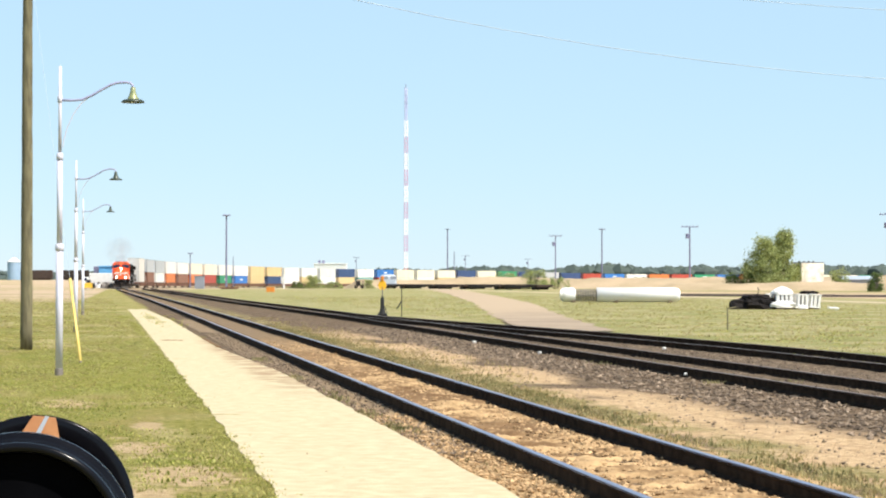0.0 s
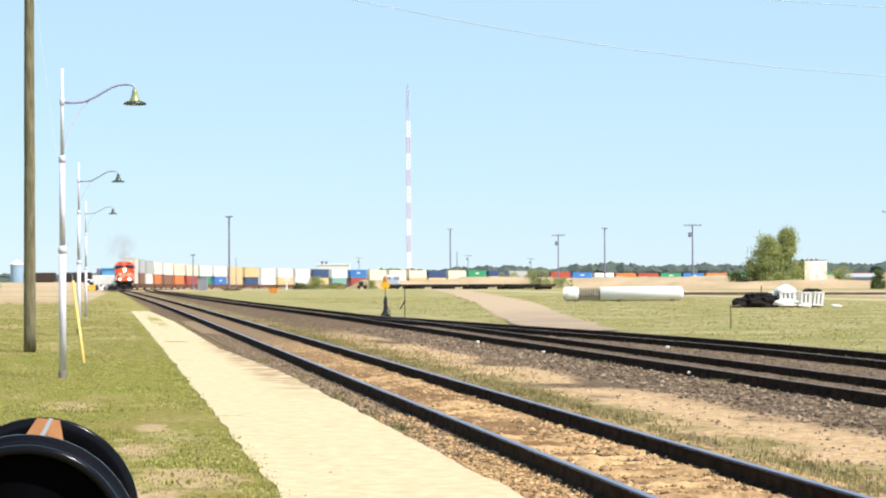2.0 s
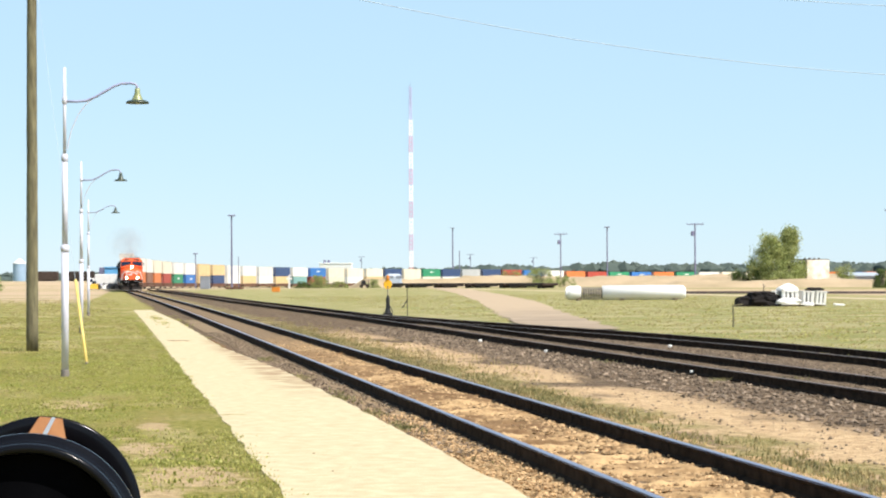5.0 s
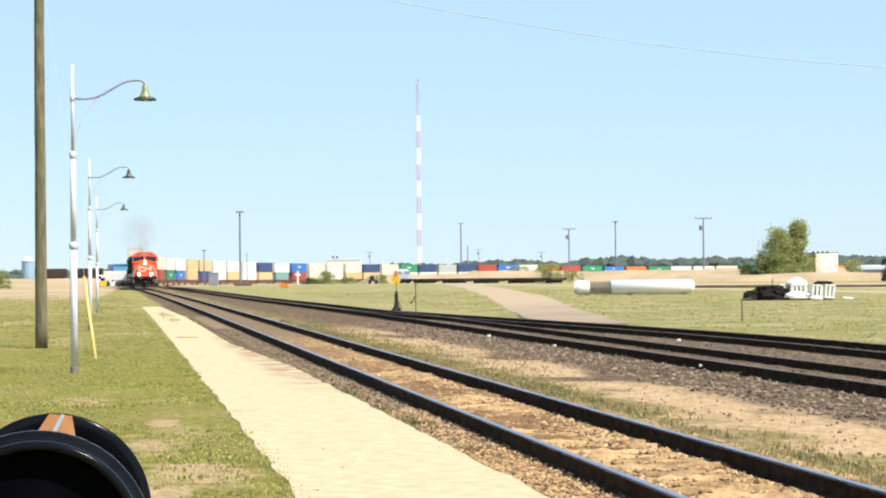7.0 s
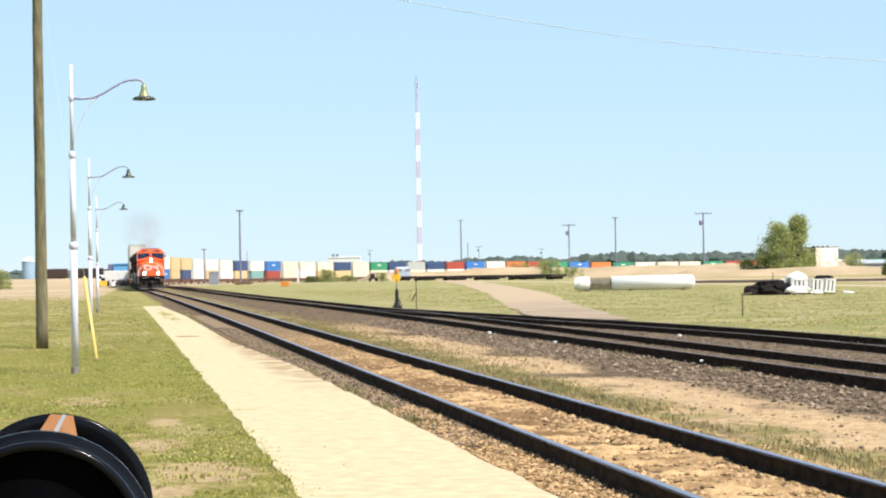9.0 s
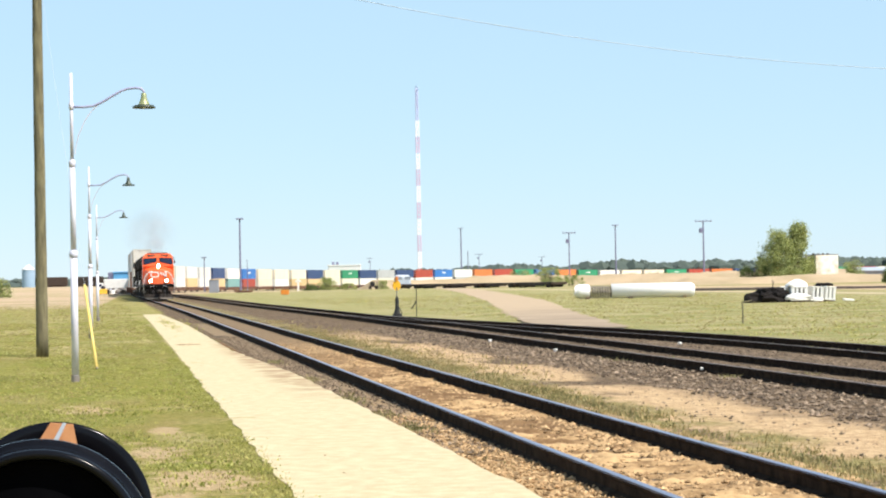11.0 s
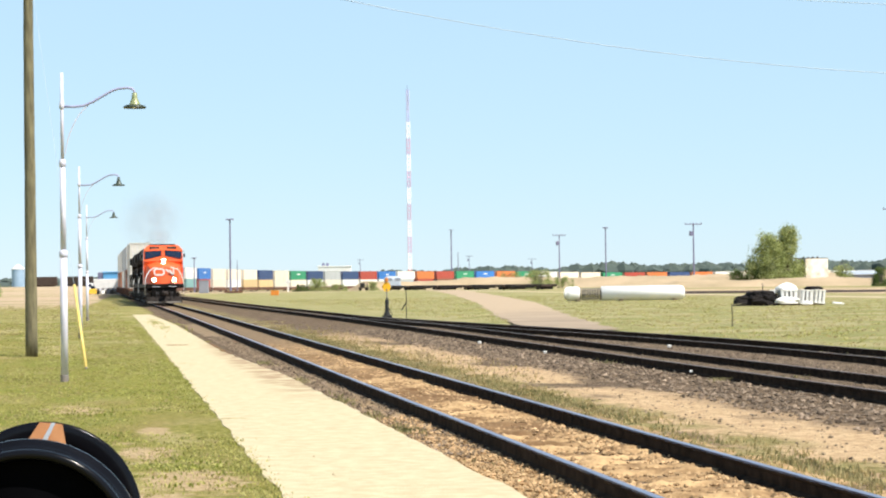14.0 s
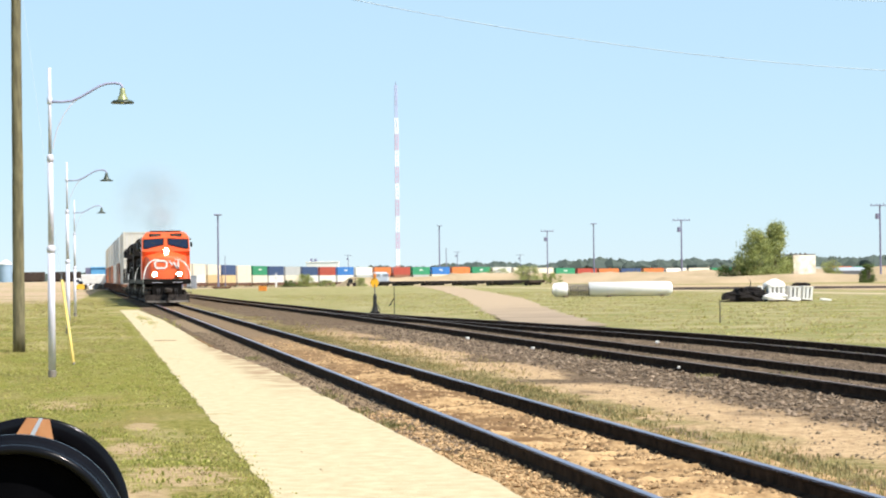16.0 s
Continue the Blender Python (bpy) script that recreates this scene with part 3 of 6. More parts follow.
strip("track_bed", along(9, 34, 0.05), -0.80, 0.80, M["bed"], "rough sandy ballast bed heaped over buried ties", "track bed", jag=0.04, zlift=-0.05, drop=0.1, cross=34, relief=ridges)
strip("track_bed", along(34, 62, 0.106), -0.80, 0.80, M["bed"], "rough sandy ballast bed heaped over buried ties", "track bed", jag=0.06, zlift=-0.05, drop=0.1, cross=18, relief=ridges)
strip("track_bed", along(62, 500, 1.0), -0.80, 0.80, M["bed"], "sandy ballast bed of the main track", "track bed", jag=0.1, zlift=-0.045, drop=0.1, cross=10)


for side in (-1, 1):
    lo, hi = sorted((side * 0.78, side * 1.55))
    strip("ballast_shoulder", along(9, 90, 0.3), lo, hi, M["shoulder"], "brown gravel shoulder beside the rail", "gravel", jag=0.05, zlift=-0.052, drop=0.1, cross=8,
          relief=lambda i, w, q: 0.02 * noise.noise((q.x * 3.3, q.y * 3.3, 2)) - 0.02 * max(0, abs(w) - 1.2))

# ---------------------------------------------------------------- rails and ties
def rail(parent, name, off, s0, s1, head, ds=3.0, z=RAIL_Z):
    prof = [(-0.07, -0.17), (0.07, -0.17), (0.07, -0.155), (0.012, -0.13), (0.012, -0.05), (0.036, -0.035), (0.036, -0.004),
            (-0.036, -0.004), (-0.036, -0.035), (-0.012, -0.05), (-0.012, -0.13), (-0.07, -0.155)]
    bm, bt, rows, tops, s = B(), B(), [], [], s0
    while s <= s1:
        h = float(np.interp(s, S_ALL, HEAD))
        nrm = Vector((math.cos(h), -math.sin(h), 0))
        p = track(s, off(s) if callable(off) else off, z)
        rows.append([bm.verts.new(p + nrm * a + Vector((0, 0, b))) for a, b in prof])
        tops.append([bt.verts.new(p + nrm * a + Vector((0, 0, b))) for a, b in ((-0.0365, -0.014), (-0.034, -0.003), (-0.026, 0), (0.026, 0), (0.034, -0.003), (0.0365, -0.014))])
        s += ds if s < 200 else 10
    k = len(prof)
    for a, b in zip(rows, rows[1:]):
        for i in range(k):
            bm.faces.new((a[i], a[(i + 1) % k], b[(i + 1) % k], b[i]))
    for a, b in zip(tops, tops[1:]):
        for i in range(5):
            bt.faces.new((a[i], a[i + 1], b[i + 1], b[i]))
    for x in (bm, bt):
        bmesh.ops.recalc_face_normals(x, faces=x.faces)
    r = part(name, bm, M["railside"], parent)
    part("rail_head", bt, head, r, "polished running surface" if head is M["railtop"] else "dull worn running surface")
    return r


def off_siding(s):
    return float(np.interp(s, [0, 85, 120, 150, 250, 360, 600], [6.48, 6.48, 5.95, 5.45, 4.95, 4.5, 4.4]))


def off_spur(s):
    f = min(max((98 - s) / 56, 0), 1)
    return off_siding(s) + 4.1 * f * f * (3 - 2 * f)


G2 = 0.7525
def bed_right(i):
    s = 12 + i * 0.35
    return max(0.72, off_spur(s) - off_siding(s) + 0.7)


strip("siding_bed", along(12, 240, 0.35, off_siding), -0.74, bed_right, M["yardbed"], "dark cinder ballast under the siding and spur", "track bed", jag=0.06, zlift=-0.028, drop=0.1, cross=16,
      relief=lambda i, w, q: 0.014 * noise.noise((q.x * 3.3, q.y * 3.3, 2)) + 0.012 * noise.noise((q.x * 9, q.y * 9, 1)))
main_track = thing("main_track", "main railway track with polished rails in sandy ballast", "railway track", kind="structure")
rail(main_track, "rail", -G2, 4, 1180, M["railtop"])
rail(main_track, "rail", G2, 4, 1180, M["railtop"])
siding = thing("siding_track", "siding track with dark weathered rails", "railway track", kind="structure")
rail(siding, "rail", lambda s: off_siding(s) - G2, 12, 560, M["railrust"])
rail(siding, "rail", lambda s: off_siding(s) + G2, 12, 560, M["railrust"])
spur = thing("spur_track", "spur track that leaves the siding at a switch", "railway track", kind="structure")
rail(spur, "rail", lambda s: off_spur(s) - G2 + 0.09 * (s > 88), 12, 97, M["railrust"], 2.0)
rail(spur, "rail", lambda s: off_spur(s) + G2 - 0.09 * (s > 88), 12, 97, M["railrust"], 2.0)


# ---------------------------------------------------------------- beside the track: wheel, lamps, pole, switch stand
def build_wheelset():
    """A wagon wheelset on show, painted black, with reflective tape on one wheel."""
    w = thing("wheelset", "gloss black railway wheelset on show, marked with reflective tape", "wheelset", m=WHEELSET_POSE)
    prof = [(0.0, 0.05), (0.09, 0.05), (0.11, 0.02), (0.15, -0.01), (0.30, -0.03), (0.362, -0.02), (0.374, 0.03), (0.382, 0.044), (0.400, 0.047), (0.407, 0.042), (0.412, 0.03),
            (0.413, 0.0), (0.418, -0.035), (0.424, -0.05), (0.438, -0.058), (0.446, -0.07), (0.447, -0.084), (0.438, -0.094), (0.415, -0.097), (0.36, -0.095), (0.345, -0.085), (0.30, -0.045), (0.14, -0.03), (0.12, -0.09), (0.0, -0.09)]
    for name, y, flip in (("wheel", -0.80, 90), ("wheel", 0.80, -90)):
        m = Matrix.Translation((0, y, 0)) @ Matrix.Rotation(radians(flip), 4, "X")
        part(name, lathe(B(), prof, 96, m), M["gloss"], w, "", True)
    # duller, darker face laid into the dish, standing for the shade inside
    m = Matrix.Translation((0, -0.80, 0)) @ Matrix.Rotation(radians(90), 4, "X")
    part("dish", lathe(B(), [(0.0, 0.054), (0.09, 0.054), (0.112, 0.024), (0.15, -0.006), (0.30, -0.026), (0.357, -0.016), (0.369, 0.026)], 64, m), M["matt"], w, "dished face in a duller black for its shade", True)
    part("axle", lathe(B(), [(0.085, -0.72), (0.08, -0.3), (0.08, 0.3), (0.085, 0.72)], 24, Matrix.Rotation(radians(90), 4, "X")), M["matt"], w, "", True)
    # tape plates on the inner face of the far wheel: (x, z) corners from the axle
    for name, quad, key, y in (("orange_tape", ((-0.014, 0.445), (0.088, 0.434), (0.108, 0.318), (-0.080, 0.345)), "orangetape", 0.688),
                               ("silver_tape", ((0.041, 0.4425), (0.057, 0.4395), (0.006, 0.335), (-0.018, 0.337)), "silvertape", 0.684)):
        bm = B()
        a = [bm.verts.new((x, y, z)) for x, z in quad]
        b = [bm.verts.new((x, y + 0.02, z)) for x, z in quad]
        bm.faces.new(a)
        bm.faces.new(b[::-1])
        for k in range(4):
            bm.faces.new((a[k], b[k], b[(k + 1) % 4], a[(k + 1) % 4]))
        bmesh.ops.recalc_face_normals(bm, faces=bm.faces)
        part(name, bm, M[key], w, name.replace("_", " ") + " strip")
    for y in (-0.80, 0.80):
        st = link("display_rail", box(B(), (0, 0, -0.55), (1.6, 0.075, 0.26), 0.01), M["railside"])
        st.matrix_basis = WHEELSET_POSE @ pose(0, y, 0)
        tagged(st, "short dark rail under the wheelset on show", "rail", "rails under the wheelset")
    return w


NEAR_C, FAR_C = Vector((-1.61, 7.8, 0.664)), Vector((-1.857, 9.4, 0.631))
wax = (FAR_C - NEAR_C).normalized()
WHEELSET_POSE = Matrix.Translation((NEAR_C + FAR_C) / 2) @ Vector((0, 1, 0)).rotation_difference(wax).to_matrix().to_4x4()
build_wheelset()


def build_lamp(neck, note, m):
    lamp = thing("street_lamp", "grey steel lamp post with swan-neck arm and " + note, "lamp post", "lamps along the walk", m=m)
    part("base", lathe(B(), [(0.066, -0.12), (0.075, -0.10), (0.075, 0.1), (0.066, 0.13)], 14), M["rustgrey"], lamp, "rusty post foot")
    bm = B()
    rod(bm, (0, 0, 0.1), (0, 0, 2.28), 0.064, 0.062, 14)
    rod(bm, (0, 0, 2.28), (0, 0, 3.86), 0.05, 0.048, 14)
    rod(bm, (0, 0, 3.86), (0, 0, 5.46), 0.031, 0.026, 12)
    part("post", bm, M["galv"], lamp, "", True)
    for z, r in ((2.26, 0.072), (3.86, 0.056), (4.88, 0.042)):
        part("collar", lathe(B(), [(r * 0.6, z - 0.07), (r, z - 0.06), (r * 1.08, z), (r, z + 0.05), (r * 0.6, z + 0.07)], 14), M["galv"], lamp, "", True)
    arm = [(0.03, 0, 4.86), (0.20, 0, 4.855), (0.38, 0, 4.87), (0.55, 0, 4.94), (0.72, 0, 5.04), (0.88, 0, 5.13), (1.0, 0, 5.17), (1.15, 0, 5.18), (1.24, 0, 5.165), (1.275, 0, 5.12), (1.28, 0, 5.05)]
    part("arm", pipe(B(), arm, 0.022, 8), M["arm"], lamp, "arm coloured blue-grey for its backlit shade", True)
    brace = [(0.05, 0, 4.02), (0.07, 0, 4.16), (0.13, 0, 4.38), (0.24, 0, 4.62), (0.36, 0, 4.79), (0.50, 0, 4.91)]
    part("brace", pipe(B(), brace, 0.009, 6), M["galv"], lamp)
    top = Matrix.Translation((1.28, 0, 4.84))
    part("shade_neck", lathe(B(), [(0.035, 0.25), (0.045, 0.24), (0.05, 0.17), (0.075, 0.10), (0.10, 0.05), (0.11, 0.03)], 16, top), M[neck], lamp, "enamel lamp neck", True)
    part("shade", lathe(B(), [(0.09, 0.045), (0.16, 0.03), (0.2, 0.005), (0.205, -0.02), (0.195, -0.02), (0.15, 0.005), (0.08, 0.02)], 24, top), M["shadedark"], lamp, "dark green enamel shade", True)
    part("bulb", lathe(B(), [(0.0, -0.03), (0.03, -0.02), (0.04, 0.01), (0.03, 0.04)], 12, top), M["white"], lamp)
    return lamp


build_lamp("shade", "yellowed enamel shade", pose(-6.71, 35.9, 0.0, 0, 0, 2))
build_lamp("shadedark", "dark enamel shade", pose(-11.66, 65.2, 0.05, 0, 0, -3))
build_lamp("shadedark", "dark enamel shade", pose(-16.94, 96.6, 0.06, 0, 0, 4))


def build_utility_pole():
    p = thing("utility_pole", "weathered wooden utility pole standing in the grass", "utility pole", m=pose(-10.01, 49.3, -0.02))
    bm = B()
    pts = [(0.02 * noise.noise((0, 0, z)), 0.01, z) for z in np.linspace(0, 11.2, 24)]
    pipe(bm, pts, [0.148 - 0.0036 * z[2] for z in pts], 18)
    part("shaft", bm, M["pole"], p, "", True)
    bm = B()
    box(bm, (0, -0.16, 10.2), (2.4, 0.09, 0.11), 0.01)
    part("crossarm", bm, M["pole"], p)
    for x in (-1.1, -0.45, 0.45, 1.1):
        part("insulator", lathe(B(), [(0.02, 0), (0.045, 0.02), (0.03, 0.06), (0.045, 0.09), (0.0, 0.12)], 10, Matrix.Translation((x, -0.16, 10.255))), M["white"], p, "white glazed insulator", True)
    guy = thing("guy_wire", "steel guy wire with a yellow plastic guard", "guy wire", m=pose(-7.3, 41.4, 0))
    top = Vector((-10.01 + 7.3, 49.3 - 41.4, 9.75))
    d = top.normalized()
    part("cable", rod(B(), (0, 0, 0), top, 0.004, 0.004, 6), M["wire"], guy)
    part("guard", rod(B(), d * 0.02, d * 2.25, 0.033, 0.03, 10), M["yellow"], guy, "yellow plastic guard", True)
    part("anchor", lathe(B(), [(0.03, -0.02), (0.03, 0.02), (0.02, 0.04), (0, 0.05)], 10), M["rustgrey"], guy)


build_utility_pole()


def wire_line(a, b, sag, r):
    a, b = Vector(a), Vector(b)
    pts = [a.lerp(b, i / 40) - Vector((0, 0, sag * 4 * (i / 40) * (1 - i / 40))) for i in range(41)]
    ob = link("overhead_wire", pipe(B(), pts, r, 5), M["wire"])
    tagged(ob, "thin overhead line wire sagging across the sky", "wire", "overhead wires")


wire_line((-10.0, 49.1, 10.5), (26.0, 62.0, 7.88), 1.6, 0.011)
wire_line((-10.0, 49.25, 11.18), (26.0, 62.0, 9.9), 1.14, 0.010)


def build_switch_stand():
    s = thing("switch_stand", "black switch stand with a round amber target beside the siding", "switch stand", m=pose(-2.72, 96.0, 0.0))
    bm = B()
    box(bm, (0, 0, 0.04), (0.46, 0.3, 0.12), 0.02)
    part("base", bm, M["black"], s)
    part("pedestal", lathe(B(), [(0.17, 0.09), (0.16, 0.13), (0.1, 0.3), (0.085, 0.5), (0.095, 0.72), (0.06, 0.86), (0.03, 0.92)], 14), M["black"], s, "", True)
    part("mast", rod(B(), (0, 0, 0.88), (0, 0, 1.35), 0.03), M["rustgrey"], s)
    bm = B()
    lathe(bm, [(0.0, -0.012), (0.18, -0.012), (0.18, 0.012), (0, 0.012)], 20, Matrix.Translation((0, 0, 1.44)) @ Matrix.Rotation(radians(90), 4, "X"))
    bmesh.ops.scale(bm, vec=(1.05, 1, 1.3), space=Matrix.Translation((0, 0, -1.44)), verts=bm.verts)
    part("target", bm, M["amber"], s, "round amber target")
    bm = B()
    box(bm, (0, 0, 1.76), (0.15, 0.15, 0.2), 0.03)
    part("lantern", bm, M["orangebox"], s, "small orange lantern")
    part("lever", rod(B(), (0.05, -0.1, 0.5), (0.25, -0.15, 0.12), 0.02), M["black"], s)
    r = thing("marker_rod", "thin steel marker rod with a bent arm beside the switch", "marker", m=pose(-1.67, 88.7, 0))
    part("stem", rod(B(), (0, 0, -0.05), (0, 0, 1.42), 0.017), M["black"], r)
    bm = B()
    pipe(bm, [(0, 0, 0.78), (-0.09, 0, 0.62), (-0.2, 0, 0.45), (-0.24, 0, 0.46)], 0.025, 6)
    part("bent_arm", bm, M["black"], r)


build_switch_stand()
fence_stake = thing("stake", "thin weathered wooden stake in the grass", "stake", m=pose(9.79, 69.4, -0.05))
bm = B()
pipe(bm, [(0, 0, 0), (0.01, 0, 0.35), (0.0, 0, 0.82)], [0.03, 0.026, 0.024], 6)
part("stem", bm, M["pole"], fence_stake)
part("arm", rod(B(), (0, 0, 0.78), (0.35, 0.1, 0.82), 0.018), M["pole"], fence_stake)

# ---------------------------------------------------------------- the locomotive
def build_locomotive(lead):
    lo = thing("locomotive", "orange-red and black diesel freight locomotive with lit headlamps" if lead else "trailing diesel freight locomotive, coloured black for its shaded side",
               "locomotive", "locomotives of the train")
    L = 22.3
    # trailing cab and nose go black: their side's shade put into colour
    skin = M["loco"] if lead else M["locoblack"]
    # frame and walkway
    bm = B()
    box(bm, (0, L / 2, 1.45), (3.0, L - 0.9, 0.34), 0.04)
    part("frame", bm, M["locoblack"], lo)
    bm = B()
    box(bm, (0, L / 2, 0.85), (2.5, 6.0, 0.9), 0.18)
    part("fuel_tank", bm, M["locoblack"], lo)
    for y in (4.1, L - 4.1):
        bm = B()
        for x in (-1.15, 1.15):
            box(bm, (x, y, 0.72), (0.22, 4.6, 0.42), 0.06)
            for dy in (-1.75, 0, 1.75):
                box(bm, (x * 1.03, y + dy, 0.53), (0.26, 0.5, 0.5), 0.06)
        box(bm, (0, y, 0.85), (2.0, 2.2, 0.4), 0.05)
        tr = part("truck", bm, M["truck"], lo)
        for dy in (-1.75, 0, 1.75):
            for x in (-0.76, 0.76):
                m = Matrix.Translation((x, y + dy, 0.533)) @ Matrix.Rotation(radians(90 if x > 0 else -90), 4, "Y")
                part("wheel", lathe(B(), [(0.0, 0.05), (0.2, 0.05), (0.4, 0.03), (0.46, 0.06), (0.533, 0.06), (0.535, -0.05), (0.56, -0.07), (0.2, -0.07), (0, -0.07)], 20, m), M["truck"], tr)
    # long hood
    bm = B()
    prof = [(-0.88, 1.6), (0.88, 1.6), (0.88, 3.75), (0.72, 4.18), (0.35, 4.33), (-0.35, 4.33), (-0.72, 4.18), (-0.88, 3.75)]
    extrude_profile(bm, [(a, b) for a, b in prof], 5.4, L - 1.2)
    bmesh.ops.transform(bm, matrix=Matrix.Rotation(radians(90), 4, "Z"), verts=bm.verts)
    bmesh.ops.scale(bm, vec=(-1, 1, 1), verts=bm.verts)
    bmesh.ops.recalc_face_normals(bm, faces=bm.faces)
    part("hood", bm, M["locoblack"], lo)
    for i in range(9):
        for x in (-0.895, 0.895):
            part("hood_door", box(B(), (x, 6.4 + i * 1.55, 2.75), (0.05, 1.35, 1.6), 0.015), M["locoblack"], lo)
    bm = B()
    box(bm, (0, L - 4.2, 4.02), (2.9, 5.2, 0.75), 0.14)
    part("radiator", bm, M["locoblack"], lo)
    bm = B()
    box(bm, (0, 9.2, 4.36), (1.2, 2.4, 0.3), 0.06)
    rod(bm, (0, 11.2, 4.3), (0, 11.2, 4.62), 0.3, 0.26, 14)
    part("exhaust_stack", bm, M["locoblack"], lo)
    bm = B()
    box(bm, (0, 7.2, 3.95), (2.5, 2.4, 0.62), 0.1)
    part("blower_housing", bm, M["locoblack"], lo)
    # cab with a raked front, in (y, z)
    bm = B()
    extrude_profile(bm, [(2.35, 1.6), (2.35, 3.1), (2.2, 3.4), (2.43, 4.32), (2.62, 4.56), (2.9, 4.68), (5.3, 4.68), (5.45, 4.3), (5.45, 1.6)], -1.54, 1.54)
    for v in bm.verts:
        if v.co.z > 4.4:
            v.co.x *= 0.86 if v.co.z < 4.6 else 0.76
        elif v.co.z > 4.2:
            v.co.x *= 0.97
    part("cab", bm, skin, lo)
    bm = B()
    box(bm, (0, 4.1, 4.71), (2.0, 2.2, 0.12), 0.04)
    part("cab_roof", bm, M["locoblack"], lo)
    # short nose, crowned along its middle, narrowing forwards
    bm = B()
    rings = []
    for w, y, dy, top, crown in ((1.46, 2.5, 0.0, 3.14, 0.34), (1.34, 1.62, 0.06, 3.06, 0.30), (1.16, 1.16, 0.14, 2.96, 0.16), (0.94, 0.96, 0.20, 2.86, 0.06)):
        low, high = w, w * 0.93
        ring = [(-low, y, 1.55), (low, y, 1.55), (high, y + dy, top), (high * 0.45, y + dy, top + crown * 0.7), (0, y + dy, top + crown), (-high * 0.45, y + dy, top + crown * 0.7), (-high, y + dy, top)]
        rings.append([bm.verts.new(p) for p in ring])
    for p, q in zip(rings, rings[1:]):
        for k in range(7):
            bm.faces.new((p[k], p[(k + 1) % 7], q[(k + 1) % 7], q[k]))
    bm.faces.new(rings[-1])
    bmesh.ops.recalc_face_normals(bm, faces=bm.faces)
    bmesh.ops.bevel(bm, geom=[e for e in bm.edges if len(e.link_faces) == 2 and e.calc_face_angle(0) > 0.3], offset=0.05, segments=2, affect="EDGES")
    part("nose", bm, skin, lo)

    def plate(quad, out, thick):
        """A flat plate on the raked cab front, by its (x, z) corners."""
        pb = B()
        face = lambda z: 2.2 + (z - 3.4) * 0.25
        front = [pb.verts.new((x, face(z) - out, z)) for x, z in quad]
        back = [pb.verts.new((x, face(z) - out + thick, z)) for x, z in quad]
        pb.faces.new(front)
        pb.faces.new(back[::-1])
        k = len(quad)
        for i in range(k):
            pb.faces.new((front[i], back[i], back[(i + 1) % k], front[(i + 1) % k]))
        bmesh.ops.recalc_face_normals(pb, faces=pb.faces)
        return pb

    # windshields whose lower edges fall away to the sides, dark frames, wipers, number boards
    for sx in (-1, 1):
        fr = part("window_frame", plate([(sx * x, z) for x, z in ((0.13, 4.26), (1.44, 4.20), (1.46, 3.60), (1.30, 3.56), (0.13, 3.84))], 0.03, 0.06), M["locoblack"], lo)
        part("windshield", plate([(sx * x, z) for x, z in ((0.19, 4.21), (1.38, 4.15), (1.40, 3.66), (1.28, 3.62), (0.19, 3.89))], 0.045, 0.03), M["glass"] if lead else M["locoblack"], fr, "dark reflecting windshield")
        part("wiper", plate([(sx * x, z) for x, z in ((0.55, 3.82), (0.60, 3.82), (1.02, 4.05), (0.98, 4.08))], 0.065, 0.015), M["black"], fr)
        bm = B()
        box(bm, (sx * 0.68, 2.56, 4.46), (0.74, 0.2, 0.21), 0.03, Matrix.Rotation(radians(-sx * 6), 4, "Z"))
        nb = part("number_board", bm, M["locoblack"], lo, "dark number board with plain pale bars")
        for i in range(4):
            part("number_bar", box(B(), (sx * 0.68 - 0.22 + i * 0.147, 2.46 + 0.016 * (i - 1.5) * -sx, 4.46), (0.06, 0.02, 0.11)), M["rustgrey"], nb)
        part("side_mirror", box(B(), (sx * 1.66, 2.75, 3.85), (0.14, 0.06, 0.30), 0.02), M["locoblack"], lo)
        # a window in the cab's side, and its sill
        part("side_window", box(B(), (sx * 1.545, 4.1, 3.85), (0.03, 1.5, 0.62), 0.01), M["glass"] if lead else M["locoblack"], lo, "dark side window")
        part("sunshade", box(B(), (sx * 1.62, 4.1, 4.22), (0.18, 1.6, 0.04), 0.01), M["locoblack"], lo)
    # headlamp housing, ditch lights
    bm = B()
    box(bm, (0, 1.95, 3.30), (0.48, 0.9, 0.70), 0.14)
    part("headlight_housing", bm, skin, lo)
    glow = M["lampglow"] if lead else M["white"]
    for z in (3.18, 3.46):
        part("headlight", lathe(B(), [(0.0, 0.03), (0.11, 0.025), (0.15, 0.0), (0.15, -0.04)], 18, Matrix.Translation((0, 1.49, z)) @ Matrix.Rotation(radians(90), 4, "X")), glow, lo, "lit headlight" if lead else "", True)
    for x in (-0.78, 0.78):
        bm = B()
        box(bm, (x, 0.72, 1.93), (0.36, 0.3, 0.36), 0.05)
        d = part("ditch_light_housing", bm, M["locoblack"], lo)
        part("ditch_light", lathe(B(), [(0.0, 0.03), (0.11, 0.025), (0.155, 0.0), (0.155, -0.04)], 18, Matrix.Translation((x, 0.555, 1.93)) @ Matrix.Rotation(radians(90), 4, "X")), glow, d, "lit ditch light" if lead else "", True)
    # white bars of the nose emblem
    bm = B()
